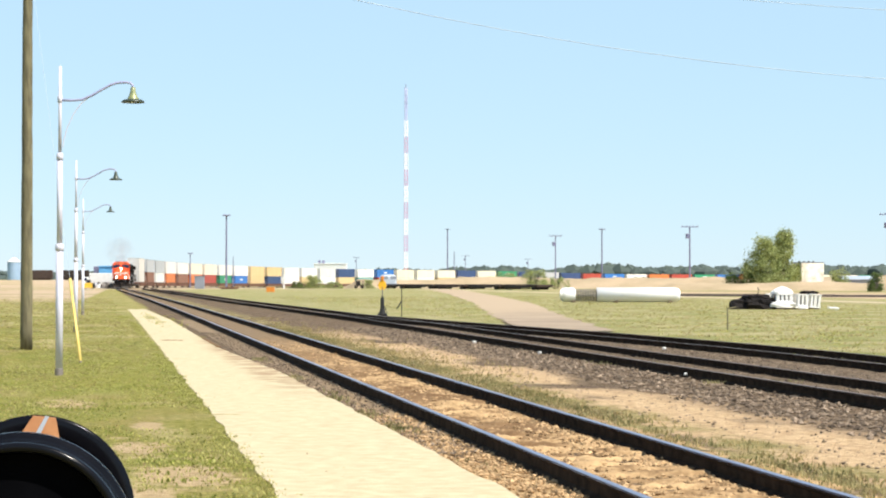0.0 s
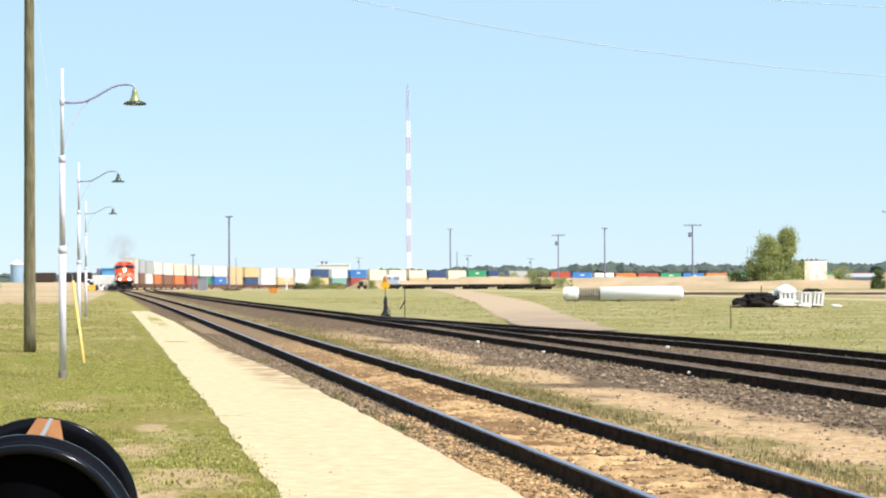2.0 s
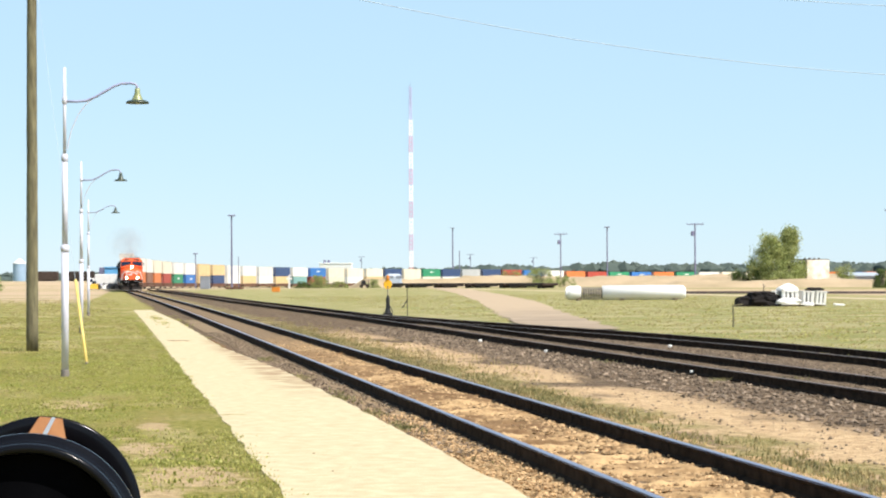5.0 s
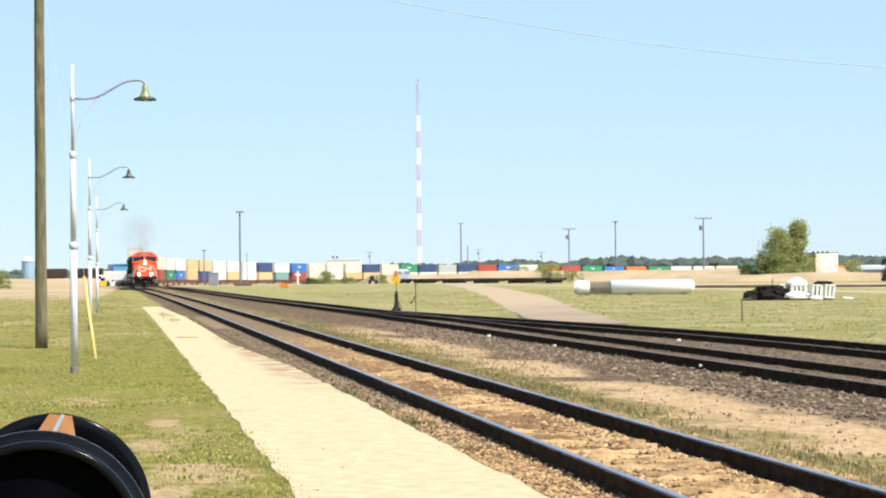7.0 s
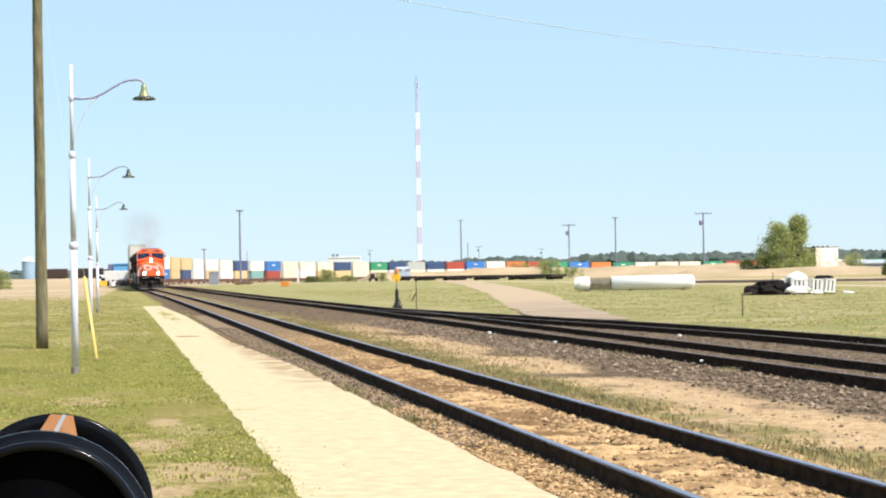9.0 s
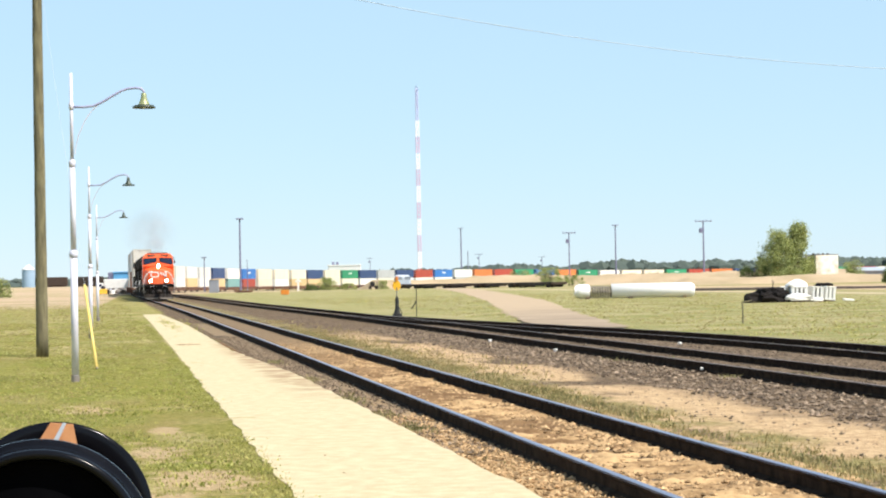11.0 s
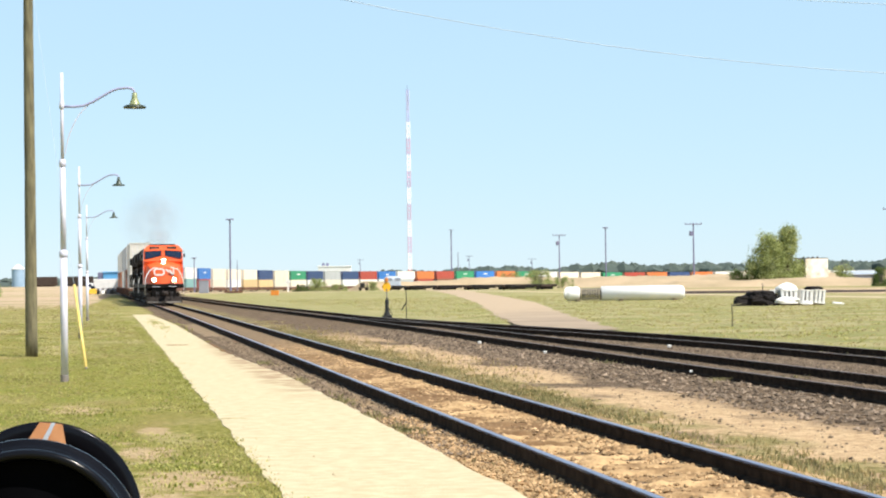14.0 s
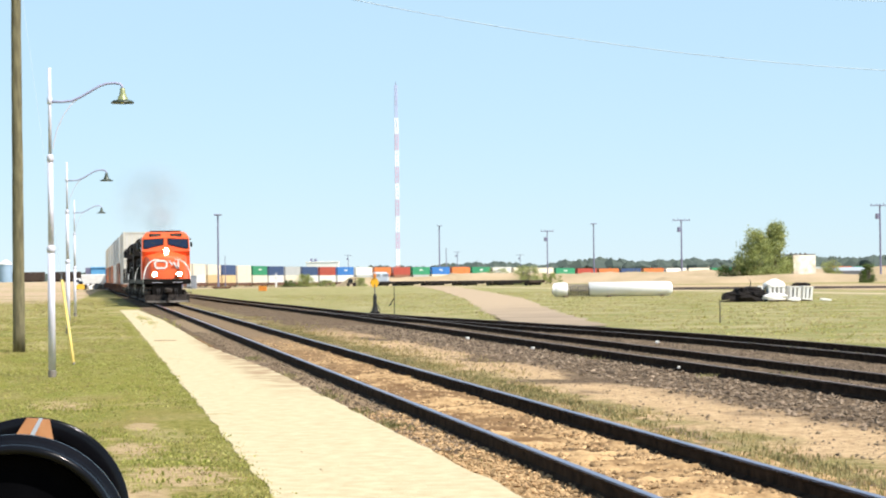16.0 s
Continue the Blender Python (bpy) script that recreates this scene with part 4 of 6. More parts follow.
    for line in ([(-0.14, 2.78), (-0.62, 2.78), (-0.74, 2.68), (-0.74, 2.42), (-0.62, 2.32), (-0.12, 2.32), (0.0, 2.42), (0.0, 2.68), (-0.14, 2.78)], [(0.18, 2.76), (0.36, 2.52)], [(0.44, 2.70), (0.66, 2.32), (0.74, 2.36), (0.74, 2.82)]):
        for (xa, za), (xb, zb) in zip(line, line[1:]):
            mid = ((xa + xb) / 2, 0.955 + ((za + zb) / 2 - 1.55) * 0.153 - 0.03, (za + zb) / 2)
            box(bm, mid, (math.hypot(xb - xa, zb - za) + 0.05, 0.05, 0.11), 0.0, Matrix.Rotation(-math.atan2(zb - za, xb - xa), 4, "Y"))
    part("emblem_band", bm, M["white"], lo, "plain white emblem band")
    # curved white handrails at the front
    for sx in (-1, 1):
        bm = B()
        pipe(bm, [(sx * 0.52, 0.80, 2.86), (sx * 0.84, 0.78, 2.84), (sx * 1.10, 0.75, 2.68), (sx * 1.32, 0.72, 2.36), (sx * 1.46, 0.68, 1.95), (sx * 1.50, 0.6, 1.5), (sx * 1.50, 0.55, 0.8)], [0.04, 0.04, 0.04, 0.04, 0.036, 0.026, 0.02], 6)
        part("handrail", bm, M["white"], lo, "white front handrail", True)
        bm = B()
        for i in range(8):
            rod(bm, (sx * 1.47, 5.8 + i * 2.1, 1.6), (sx * 1.47, 5.8 + i * 2.1, 2.6), 0.02, 0.02, 5)
        rod(bm, (sx * 1.47, 5.6, 2.6), (sx * 1.47, L - 1, 2.6), 0.02, 0.02, 5)
        part("side_rail", bm, M["locoblack"], lo)
        for i in range(4):
            part("step", box(B(), (sx * 1.3, 0.72, 0.45 + i * 0.3), (0.5, 0.36, 0.05), 0.01), M["truck"], lo)
    # pilot sheet, coupler, hoses and plow
    bm = B()
    box(bm, (0, 0.66, 1.08), (1.9, 0.16, 1.0), 0.04)
    box(bm, (0, 0.80, 1.42), (3.0, 0.3, 0.24), 0.03)
    part("pilot", bm, M["locoblack"], lo)
    bm = B()
    box(bm, (0, 0.2, 0.88), (0.36, 0.8, 0.34), 0.08)
    box(bm, (0.08, -0.18, 0.88), (0.42, 0.24, 0.3), 0.08)
    part("coupler", bm, M["truck"], lo)
    for x in (-0.62, -0.5, 0.5, 0.62):
        part("air_hose", pipe(B(), [(x, 0.5, 1.0), (x, 0.38, 0.8), (x, 0.36, 0.5), (x + 0.05, 0.4, 0.36)], 0.03, 6), M["black"], lo)
    bm = B()
    pl = [(-1.4, 0.62, 0.62), (-0.0, 0.18, 0.62), (1.4, 0.62, 0.62), (1.4, 0.5, 0.1), (0, 0.02, 0.1), (-1.4, 0.5, 0.1)]
    vs = [bm.verts.new(p) for p in pl] + [bm.verts.new((x, y + 0.08, z)) for x, y, z in pl]
    for f in ((0, 1, 4, 5), (1, 2, 3, 4), (6, 11, 10, 7), (7, 10, 9, 8), (5, 4, 10, 11), (4, 3, 9, 10), (0, 6, 7, 1), (1, 7, 8, 2), (0, 5, 11, 6), (2, 8, 9, 3)):
        bm.faces.new([vs[i] for i in f])
    bmesh.ops.recalc_face_normals(bm, faces=bm.faces)
    sp = part("snow_plow", bm, M["plow"], lo, "worn grey snow plow")
    for sx in (-1, 1):
        part("cutting_edge", box(B(), (sx * 0.72, 0.235, 0.17), (1.25, 0.035, 0.12), 0.01, Matrix.Rotation(sx * math.atan2(0.48, 1.4), 4, "Z")), M["rustgrey"], sp, "scraped grey cutting edge")
        part("grab_bar", pipe(B(), [(sx * 0.35, 0.56, 1.45), (sx * 0.35, 0.46, 1.4), (sx * 0.95, 0.46, 1.4), (sx * 0.95, 0.56, 1.45)], 0.02, 6), M["galv"], lo, "pale grab bar")
    return lo


# ---------------------------------------------------------------- well cars and containers
def build_well_car():
    car = thing("well_car", "rust-brown articulated well car on the main track", "well car", "well cars of the train")
    for sx in (-1, 1):
        bm = B()
        box(bm, (sx * 1.40, 0, 0.78), (0.10, 16.5, 0.75), 0.02)
        for i in range(7):
            box(bm, (sx * 1.47, -7.5 + i * 2.5, 0.78), (0.07, 0.1, 0.7), 0.01)
        box(bm, (sx * 1.42, 0, 1.17), (0.2, 16.5, 0.08), 0.015)
        part("side_sill", bm, M["well"], car)
    bm = B()
    box(bm, (0, 0, 0.36), (2.5, 16.2, 0.08))
    part("floor_plate", bm, M["well"], car)
    for sy in (-1, 1):
        bm = B()
        box(bm, (0, sy * 8.55, 1.0), (2.7, 0.9, 0.3), 0.05)
        box(bm, (0, sy * 9.0, 0.95), (0.5, 0.3, 0.4), 0.05)
        part("end_platform", bm, M["well"], car)
    bm = B()
    for x in (-0.98, 0.98):
        box(bm, (x, -9.3, 0.55), (0.18, 2.3, 0.3), 0.05)
    box(bm, (0, -9.3, 0.6), (1.9, 0.4, 0.3), 0.05)
    tr = part("truck", bm, M["truck"], car)
    for dy in (-0.86, 0.86):
        for x in (-0.76, 0.76):
            m = Matrix.Translation((x, -9.3 + dy, 0.42)) @ Matrix.Rotation(radians(90 if x > 0 else -90), 4, "Y")
            part("wheel", lathe(B(), [(0.0, 0.05), (0.36, 0.04), (0.418, 0.06), (0.42, -0.05), (0.445, -0.07), (0, -0.07)], 14, m), M["truck"], tr)
    return car


CONTAINERS = {}


def build_container(key, high=2.90, long=12.19):
    """A steel box with ribbed sides, corner posts and door bars; y is its length."""
    c = thing("container", BOX_COLOURS[key][1] + " corrugated steel shipping container stacked in a well car", "container", "containers of the train")
    bm = B()
    k = 22
    for sx in (-1, 1):
        prev = None
        for i in range(2 * k + 1):
            y = -long / 2 + 0.12 + (long - 0.24) * i / (2 * k)
            x = sx * (1.205 if (i // 1) % 2 else 1.17)
            row = [bm.verts.new((x, y, 0.14)), bm.verts.new((x, y, high - 0.1))]
            if prev:
                bm.faces.new((prev[0], row[0], row[1], prev[1]))
            prev = row
    box(bm, (0, 0, high - 0.06), (2.38, long - 0.1, 0.05))
    box(bm, (0, 0, 0.12), (2.38, long - 0.1, 0.1))
    for sy in (-1, 1):
        box(bm, (0, sy * (long / 2 - 0.09), high / 2), (2.3, 0.06, high - 0.2))
    bmesh.ops.recalc_face_normals(bm, faces=bm.faces)
    part("body", bm, M["box_" + key], c)
    bm = B()
    for sx in (-1, 1):
        for sy in (-1, 1):
            box(bm, (sx * 1.16, sy * (long / 2 - 0.07), high / 2), (0.12, 0.14, high), 0.01)
        box(bm, (sx * 1.18, 0, high - 0.06), (0.08, long - 0.28, 0.1))
        box(bm, (sx * 1.18, 0, 0.08), (0.08, long - 0.28, 0.15))
    for sy in (-1, 1):
        box(bm, (0, sy * (long / 2 - 0.06), high - 0.07), (2.2, 0.1, 0.12))
    part("corner_frame", bm, M["box_" + key], c)
    bm = B()
    for x in (-0.85, -0.35, 0.35, 0.85):
        rod(bm, (x, -long / 2 + 0.03, 0.2), (x, -long / 2 + 0.03, high - 0.15), 0.022, 0.022, 5)
    part("door_bars", bm, M["galv"], c)
    if key in ("blue", "green"):
        for sx in (-1, 1):
            part("marking_bar", box(B(), (sx * 1.222, 0, high * 0.6), (0.012, 3.2, 0.42)), M["white"], c, "plain white marking bar")
    c.matrix_basis = pose(0, 0, -40)
    return c


LOCO_L = 22.4
CAR_NO, CAR_BACK = [0, 1, 19, 70], [84.0, 107.3, 454.7, 1388.0]      # how far behind the nose each well car runs
TRAIN = []        # (object, metres behind the train's nose, height over the rail)
lead = build_locomotive(True)
TRAIN.append((lead, 0.0, 0.0))
trail = build_locomotive(False)
TRAIN.append((trail, LOCO_L, 0.0))
TRAIN.append((copy_thing(trail, Matrix()), 2 * LOCO_L, 0.0))

# colours from the head of the train backwards: (upper, lower)
STACKS = [
    ("pale", "pale"), ("grey", "brown"), ("grey", "white"), ("white", "orange"), ("white", "brown"),
    ("cream", "orange"), ("cream", "red"), ("white", "green"), ("white", "blue"), ("tan", "tan"), ("tan", "navy"),
    ("white", "white"), ("white", "tan"), ("white", "white"), ("navy", "tan"), ("white", "teal"), ("blue", "red"),
    ("cream", "cream"), ("cream", "white"), ("cream", "tan"), ("navy", "tan"), ("cream", "cream"), ("green", "cream"),
    ("navy", "white"), ("grey", "cream"), ("navy", "white"), ("red", "white"), ("blue", "white"), ("white", "grey"),
    ("orange", "red"), ("red", "brown"), ("green", "grey"), ("blue", "cream"), ("orange", "orange"), ("green", "teal"),
    ("white", "red"), ("cream", "cream"), ("cream", "orange"), ("green", "green"), ("red", "red"), ("orange", "orange"),
    ("navy", "white"), ("orange", "cream"), ("white", "white"), ("cream", "red"), ("green", "white"), ("red", "grey"),
    ("cream", "orange"), ("white", "blue"), ("grey", "red"), ("orange", "navy"), ("green", "cream"), ("red", "grey"),
    ("grey", "white"), ("orange", "orange"), ("green", "navy"), ("red", "white"), ("cream", "grey"), ("orange", "teal"),
]
well = build_well_car()
TALL = 2.90
for i, (up, lowc) in enumerate(STACKS):
    back = float(np.interp(i, CAR_NO, CAR_BACK))
    car = well if i == 0 else copy_thing(well, Matrix())
    TRAIN.append((car, back, 0.0))
    for key, z, long in ((lowc, 0.58, 16.15 if lowc in ("white", "cream", "tan", "pale") else 14.63), (up, 0.58 + TALL + 0.01, 16.15)):
        if (key, long) not in CONTAINERS:
            CONTAINERS[key, long] = build_container(key, TALL, long)
            ob = CONTAINERS[key, long]
        else:
            ob = copy_thing(CONTAINERS[key, long], Matrix())
        TRAIN.append((ob, back, z))


# thin exhaust haze that goes with the leading engine
def build_smoke():
    # metres behind the nose, height, offset, radius
    for i, (back, z, side, rad) in enumerate(((11.4, 5.6, 0.0, 1.7), (17.0, 7.2, -0.4, 4.2))):
        bm = B()
        bmesh.ops.create_icosphere(bm, subdivisions=4, radius=rad)
        for v in bm.verts:
            v.co *= 1 + 0.12 * noise.noise(v.co * 1.2 / rad + Vector((i * 5.1, 0, 0)))
        ob = link("smoke_puff", bm, M["smoke"], None, "", True)
        ob.visible_shadow = False
        tagged(ob, "thin grey puff of diesel exhaust above the locomotive", "smoke", "exhaust puffs")
        PUFFS.append((ob, back, z, side))


PUFFS = []
build_smoke()


# ---------------------------------------------------------------- the far side of the yard
def build_tank():
    """A long white tank shell lying on the grass, with a grating let into it."""
    t = thing("tank_shell", "long white steel tank shell lying on the grass", "tank", m=pose(8.9, 151.5, 0, 0, 0, 2))
    L, R = 9.0, 0.53
    m = Matrix.Rotation(radians(90), 4, "Y")
    lift = Matrix.Translation((0, 0, R + 0.06))
    part("shell", lathe(B(), [(0.0, 2.75), (R - 0.1, 2.75), (R, 2.78), (R, 8.6), (R - 0.05, 8.85), (R * 0.6, 8.98), (0, 9.0)], 32, lift @ m), M["tank"], t, "", True)
    part("end_cap", lathe(B(), [(0.0, 0), (R * 0.6, 0.03), (R - 0.04, 0.2), (R, 0.42), (R * 0.97, 1.0), (R * 0.8, 1.15), (0, 1.15)], 32, lift @ m), M["tank"], t, "", True)
    bm = B()
    for i in range(9):
        x = 1.2 + i * 0.19
        bmesh.ops.create_cone(bm, cap_ends=True, segments=20, radius1=R * 0.8, radius2=R * 0.8, depth=0.07, matrix=lift @ Matrix.Translation((x, 0, -0.05)) @ m)
    for a in range(0, 360, 45):
        rod(bm, (1.1, (R * 0.8) * math.cos(radians(a)), R + (R * 0.8) * math.sin(radians(a))), (2.8, (R * 0.8) * math.cos(radians(a)), R + (R * 0.8) * math.sin(radians(a))), 0.03, 0.03, 6)
    part("grating", bm, M["rustgrey"], t, "grey ribbed grating")
    for x in (1.0, 4.2, 8.2):
        bm = B()
        box(bm, (x, 0, 0.06), (0.25, 1.2, 0.14), 0.02)
        part("bearer", bm, M["tie"], t)


build_tank()


def lump(bm, c, s, seed, rough=0.18, sub=3):
    g = bmesh.ops.create_icosphere(bm, subdivisions=sub, radius=1.0)
    for v in g["verts"]:
        p = v.co.copy()
        k = 1 + rough * noise.noise(p * 1.6 + Vector((seed * 3.7, seed, 0))) + rough * 0.4 * noise.noise(p * 5 + Vector((seed, 0, 4)))
        q = Vector([math.copysign(abs(a) ** 0.8, a) for a in p]) * k
        v.co = Vector((c[0] + q.x * s[0], c[1] + q.y * s[1], max(c[2] + q.z * s[2], -0.05)))
    return bm


def build_pile():
    base = pose(17.0, 117.5, 0)
    tarp = thing("tarpaulin_heap", "low heap of black tarpaulin on the grass", "tarpaulin", m=base)
    bm = B()
    lump(bm, (1.35, 0.5, 0.26), (1.15, 0.8, 0.50), 1, 0.5)
    lump(bm, (0.95, 0.2, 0.42), (0.5, 0.5, 0.30), 6, 0.6)
    lump(bm, (1.8, 0.2, 0.44), (0.45, 0.45, 0.28), 7, 0.6)
    lump(bm, (0.4, 0.3, 0.15), (0.75, 0.5, 0.42), 2, 0.3)
    part("cover", bm, M["tarp"], tarp)
    part("stick", rod(B(), (1.35, 0.4, 0.6), (1.45, 0.4, 1.2), 0.03, 0.02, 6), M["black"], tarp)
    # white cage totes and bags
    for i, (x, y, w, h) in enumerate(((2.85, 0.3, 1.0, 0.92), (3.85, 0.4, 0.72, 0.9), (4.55, 0.5, 0.66, 0.9))):
        tt = thing("cage_tote", "white slatted plastic tote standing on the grass", "tote", "cage totes", m=base @ pose(x, y, 0, 0, (0, 4, 6)[i], 4 * i))
        # added grey core: puts the shade between the slats into colour
        part("inner_box", box(B(), (0, 0, h / 2 + 0.05), (w * 0.86, 0.8, h * 0.82), 0.05), M["rustgrey"], tt, "shaded grey inside")
        n_slat = max(3, round(w / 0.26))
        for k in range(n_slat):
            bx = -w / 2 + w * (k + 0.5) / n_slat
            part("cage_bar", box(B(), (bx, -0.47, h * 0.5 + 0.04), (w / n_slat * (0.62 if (k + i) % 3 else 0.8), 0.06, h * 0.82), 0.02), M["bag"], tt)
        for sx in (-1, 1):
            part("side_panel", box(B(), (sx * w * 0.46, 0, h * 0.5 + 0.04), (0.05, 0.86, h * 0.86), 0.015), M["bag"], tt)
        for z in (0.13, h * 0.93):
            part("cage_ring", box(B(), (0, -0.49, z), (w, 0.07, 0.10 if z < 0.2 else 0.07), 0.015), M["bag"], tt)
        part("pallet", box(B(), (0, 0, 0.03), (w, 0.95, 0.09), 0.01), M["tie"], tt)
    # a slumped sheet that peaks over the first tote
    bm = B()
    lathe(bm, [(0.0, 0.50), (0.16, 0.46), (0.34, 0.36), (0.54, 0.24), (0.66, 0.10), (0.68, 0.0), (0.0, 0.0)], 22)
    for v in bm.verts:
        k = 1 + 0.16 * noise.noise(v.co * 2.6) + 0.08 * noise.noise(v.co * 7.0)
        v.co = Vector((v.co.x * k, v.co.y * k * 0.75, v.co.z * (0.85 + 0.3 * noise.noise(v.co * 1.9) ** 2)))
    sh = link("plastic_sheet", bm, M["bag"], None, "", False)
    sh.matrix_basis = base @ pose(2.80, 0.3, 0.9)
    tagged(sh, "white plastic sheet heaped to a peak over a tote", "sheet")
    for x, y, z, s in ((2.65, -0.75, 0.20, (0.68, 0.38, 0.28)), (3.75, -0.6, 0.10, (0.34, 0.28, 0.15)), (2.02, 0.35, 0.74, (0.26, 0.26, 0.17))):
        bg = link("bulk_bag", lump(B(), (0, 0, 0), s, x, 0.3), M["bag"], None, "", False)
        bg.matrix_basis = base @ pose(x, y, z)
        tagged(bg, "slumped white woven bulk bag on the grass", "bag", "bulk bags")
    junk = link("scrap_lump", lump(B(), (0, 0, 0), (0.5, 0.3, 0.14), 9, 0.4), M["tarp"], None, "", True)
    junk.matrix_basis = base @ pose(4.4, 0.5, 0.94)
    tagged(junk, "dark scrap lying on top of the totes", "scrap")
    fl = link("white_board", box(B(), (0, 0, 0), (0.6, 0.4, 0.1), 0.02), M["bag"])
    fl.matrix_basis = base @ pose(5.7, 0.0, 0.08, 6, 4, 10)
    tagged(fl, "white board lying flat on the grass", "board")


build_pile()


def build_tree(name, x, y, z, h, w, seed, key, leaves, label, bush=False):
    r = random.Random(seed)
    t = thing(name, label, "bush" if bush else "tree", m=pose(x, y, fall(y) - 0.12))
    bm = B()
    stems = 3 if not bush else 5
    for k in range(stems):
        a = 6.283 * k / stems + r.uniform(-0.4, 0.4)
        base = Vector((0.25 * math.cos(a) * w * 0.2, 0.25 * math.sin(a) * w * 0.2, 0))
        top = Vector((math.cos(a) * w * 0.14, math.sin(a) * w * 0.14, h * r.uniform(0.72, 0.9)))
        pts = [base.lerp(top, f) + Vector((r.uniform(-1, 1), r.uniform(-1, 1), 0)) * 0.02 * h * (f > 0) for f in (0, 0.25, 0.5, 0.75, 1)]
        rr = 0.022 * h
        pipe(bm, pts, [rr, rr * 0.8, rr * 0.55, rr * 0.3, rr * 0.1], 7)
        for f in (0.35, 0.5, 0.65, 0.8, 0.95):
            for _ in range(3):
                p = base.lerp(top, f)
                b = r.uniform(0, 6.283)
                q = p + Vector((math.cos(b), math.sin(b), r.uniform(0.1, 0.7))) * w * r.uniform(0.12, 0.26) * (1.15 - 0.6 * f)
                pipe(bm, [p, p.lerp(q, 0.5) + Vector((0, 0, 0.03 * h)), q], [rr * 0.3, rr * 0.2, rr * 0.06], 5)
    part("trunk", bm, M["bark"], t)
    # clumps of leaves: a dome for a bush, a crown that narrows upwards for a tree
    tips = []
    for _ in range(40 if bush else 74):
        f = r.random()
        if bush:
            f = 0.82 * f ** 1.15
            rad = 0.5 * w * math.sqrt(1 - f * f)
        else:
            f = 0.05 + 0.9 * f
            rad = 0.5 * w * min(1, (1 - f) * 1.75 + 0.10) * min(1, 0.72 + 1.2 * f)
        a, q = r.uniform(0, 6.283), math.sqrt(r.random()) * 0.9
        tips.append(Vector((math.cos(a) * rad * q, math.sin(a) * rad * q, f * h)))
    verts, faces = [], []
    size = 0.010 * h + 0.075
    for i in range(leaves):
        c = r.choice(tips) + Vector((r.gauss(0, 1), r.gauss(0, 1), r.gauss(0, 0.9))) * min(w * 0.075, h * 0.085)
        if c.z < 0.05:
            c.z = 0.05 + r.random() * 0.3
        n = Vector((r.gauss(0, 1), r.gauss(0, 1), r.gauss(0.6, 0.8))).normalized()
        a = n.orthogonal().normalized()
        b = n.cross(a)
        s = size * r.uniform(0.55, 1.25)
        k = len(verts)
        verts += [c - a * s, c + b * s * 0.55, c + a * s + n * s * 0.2, c - b * s * 0.55]
        faces.append((k, k + 1, k + 2, k + 3))
    me = bpy.data.meshes.new("crown")
    me.from_pydata(verts, [], faces)
    me.materials.append(M[key])
    cr = new("crown", me)
    cr.parent = t
    return t


TREE_Y = 343
build_tree("tree", 54.5, TREE_Y, 0.3, 9.2, 7.0, 3, "leaf", 13000, "young leafy poplar with fresh green leaves")
build_tree("tree", 58.7, TREE_Y + 4, 0.3, 10.3, 6.6, 5, "leaf", 13000, "taller leafy poplar with an uneven fresh green crown")
build_tree("bush", 50.3, TREE_Y + 2, 0.2, 3.3, 5.4, 8, "leafdark", 5200, "dark green bush beside the poplars", True)
build_tree("bush", 52.4, TREE_Y - 1, 0.2, 3.6, 2.6, 28, "leafdark", 2400, "narrow dark green shrub against the poplars", True)
build_tree("bush", 60.9, TREE_Y + 8, 0.1, 3.2, 4.4, 9, "leaf", 3200, "low green bush under the poplars", True)
build_tree("bush", 56.8, TREE_Y - 3, 0.1, 3.2, 7.0, 23, "leaf", 5200, "leafy undergrowth at the foot of the poplars", True)
build_tree("bush", 69.2, TREE_Y + 10, 0.2, 4.4, 4.4, 10, "leaf", 3600, "pale green bush beside the shed", True)
build_tree("bush", 64.3, 300, 0.2, 3.3, 2.7, 12, "leafdark", 3200, "round dark green bush on dry ground", True)
build_tree("bush", 17.2, 372, 0.3, 3.9, 6.4, 14, "leaf", 6200, "wide pale green willow bush behind the flat cars", True)
build_tree("bush", 23.5, 410, 0.6, 2.6, 6.0, 15, "leaf", 3000, "sparse pale willow bush on the bank", True)
build_tree("bush", 16.3, 520, 0.3, 4.6, 8.5, 16, "leaf", 4200, "low green bush on the dry bank", True)
build_tree("bush", -24.8, 395, -0.2, 2.9, 4.6, 18, "leaf", 3600, "green bush beside the curve", True)
build_tree("bush", -28.2, 400, -0.3, 1.6, 4.2, 19, "leafdark", 2600, "low green scrub beside the curve", True)
build_tree("bush", -21.2, 402, -0.3, 1.5, 5.0, 24, "leaf", 2600, "low hedge of green scrub beside the curve", True)
build_tree("bush", -14.2, 402, -0.3, 2.0, 3.0, 20, "leaf", 1800, "small green bush beside the flat cars", True)
build_tree("bush", 46.0, 470, 0.5, 3.0, 12.0, 21, "leaf", 4200, "low willow scrub in front of the train", True)
build_tree("bush", -73.6, 330, 0.0, 3.6, 3.4, 25, "leaf", 3200, "green bush at the edge of the dry lot", True)


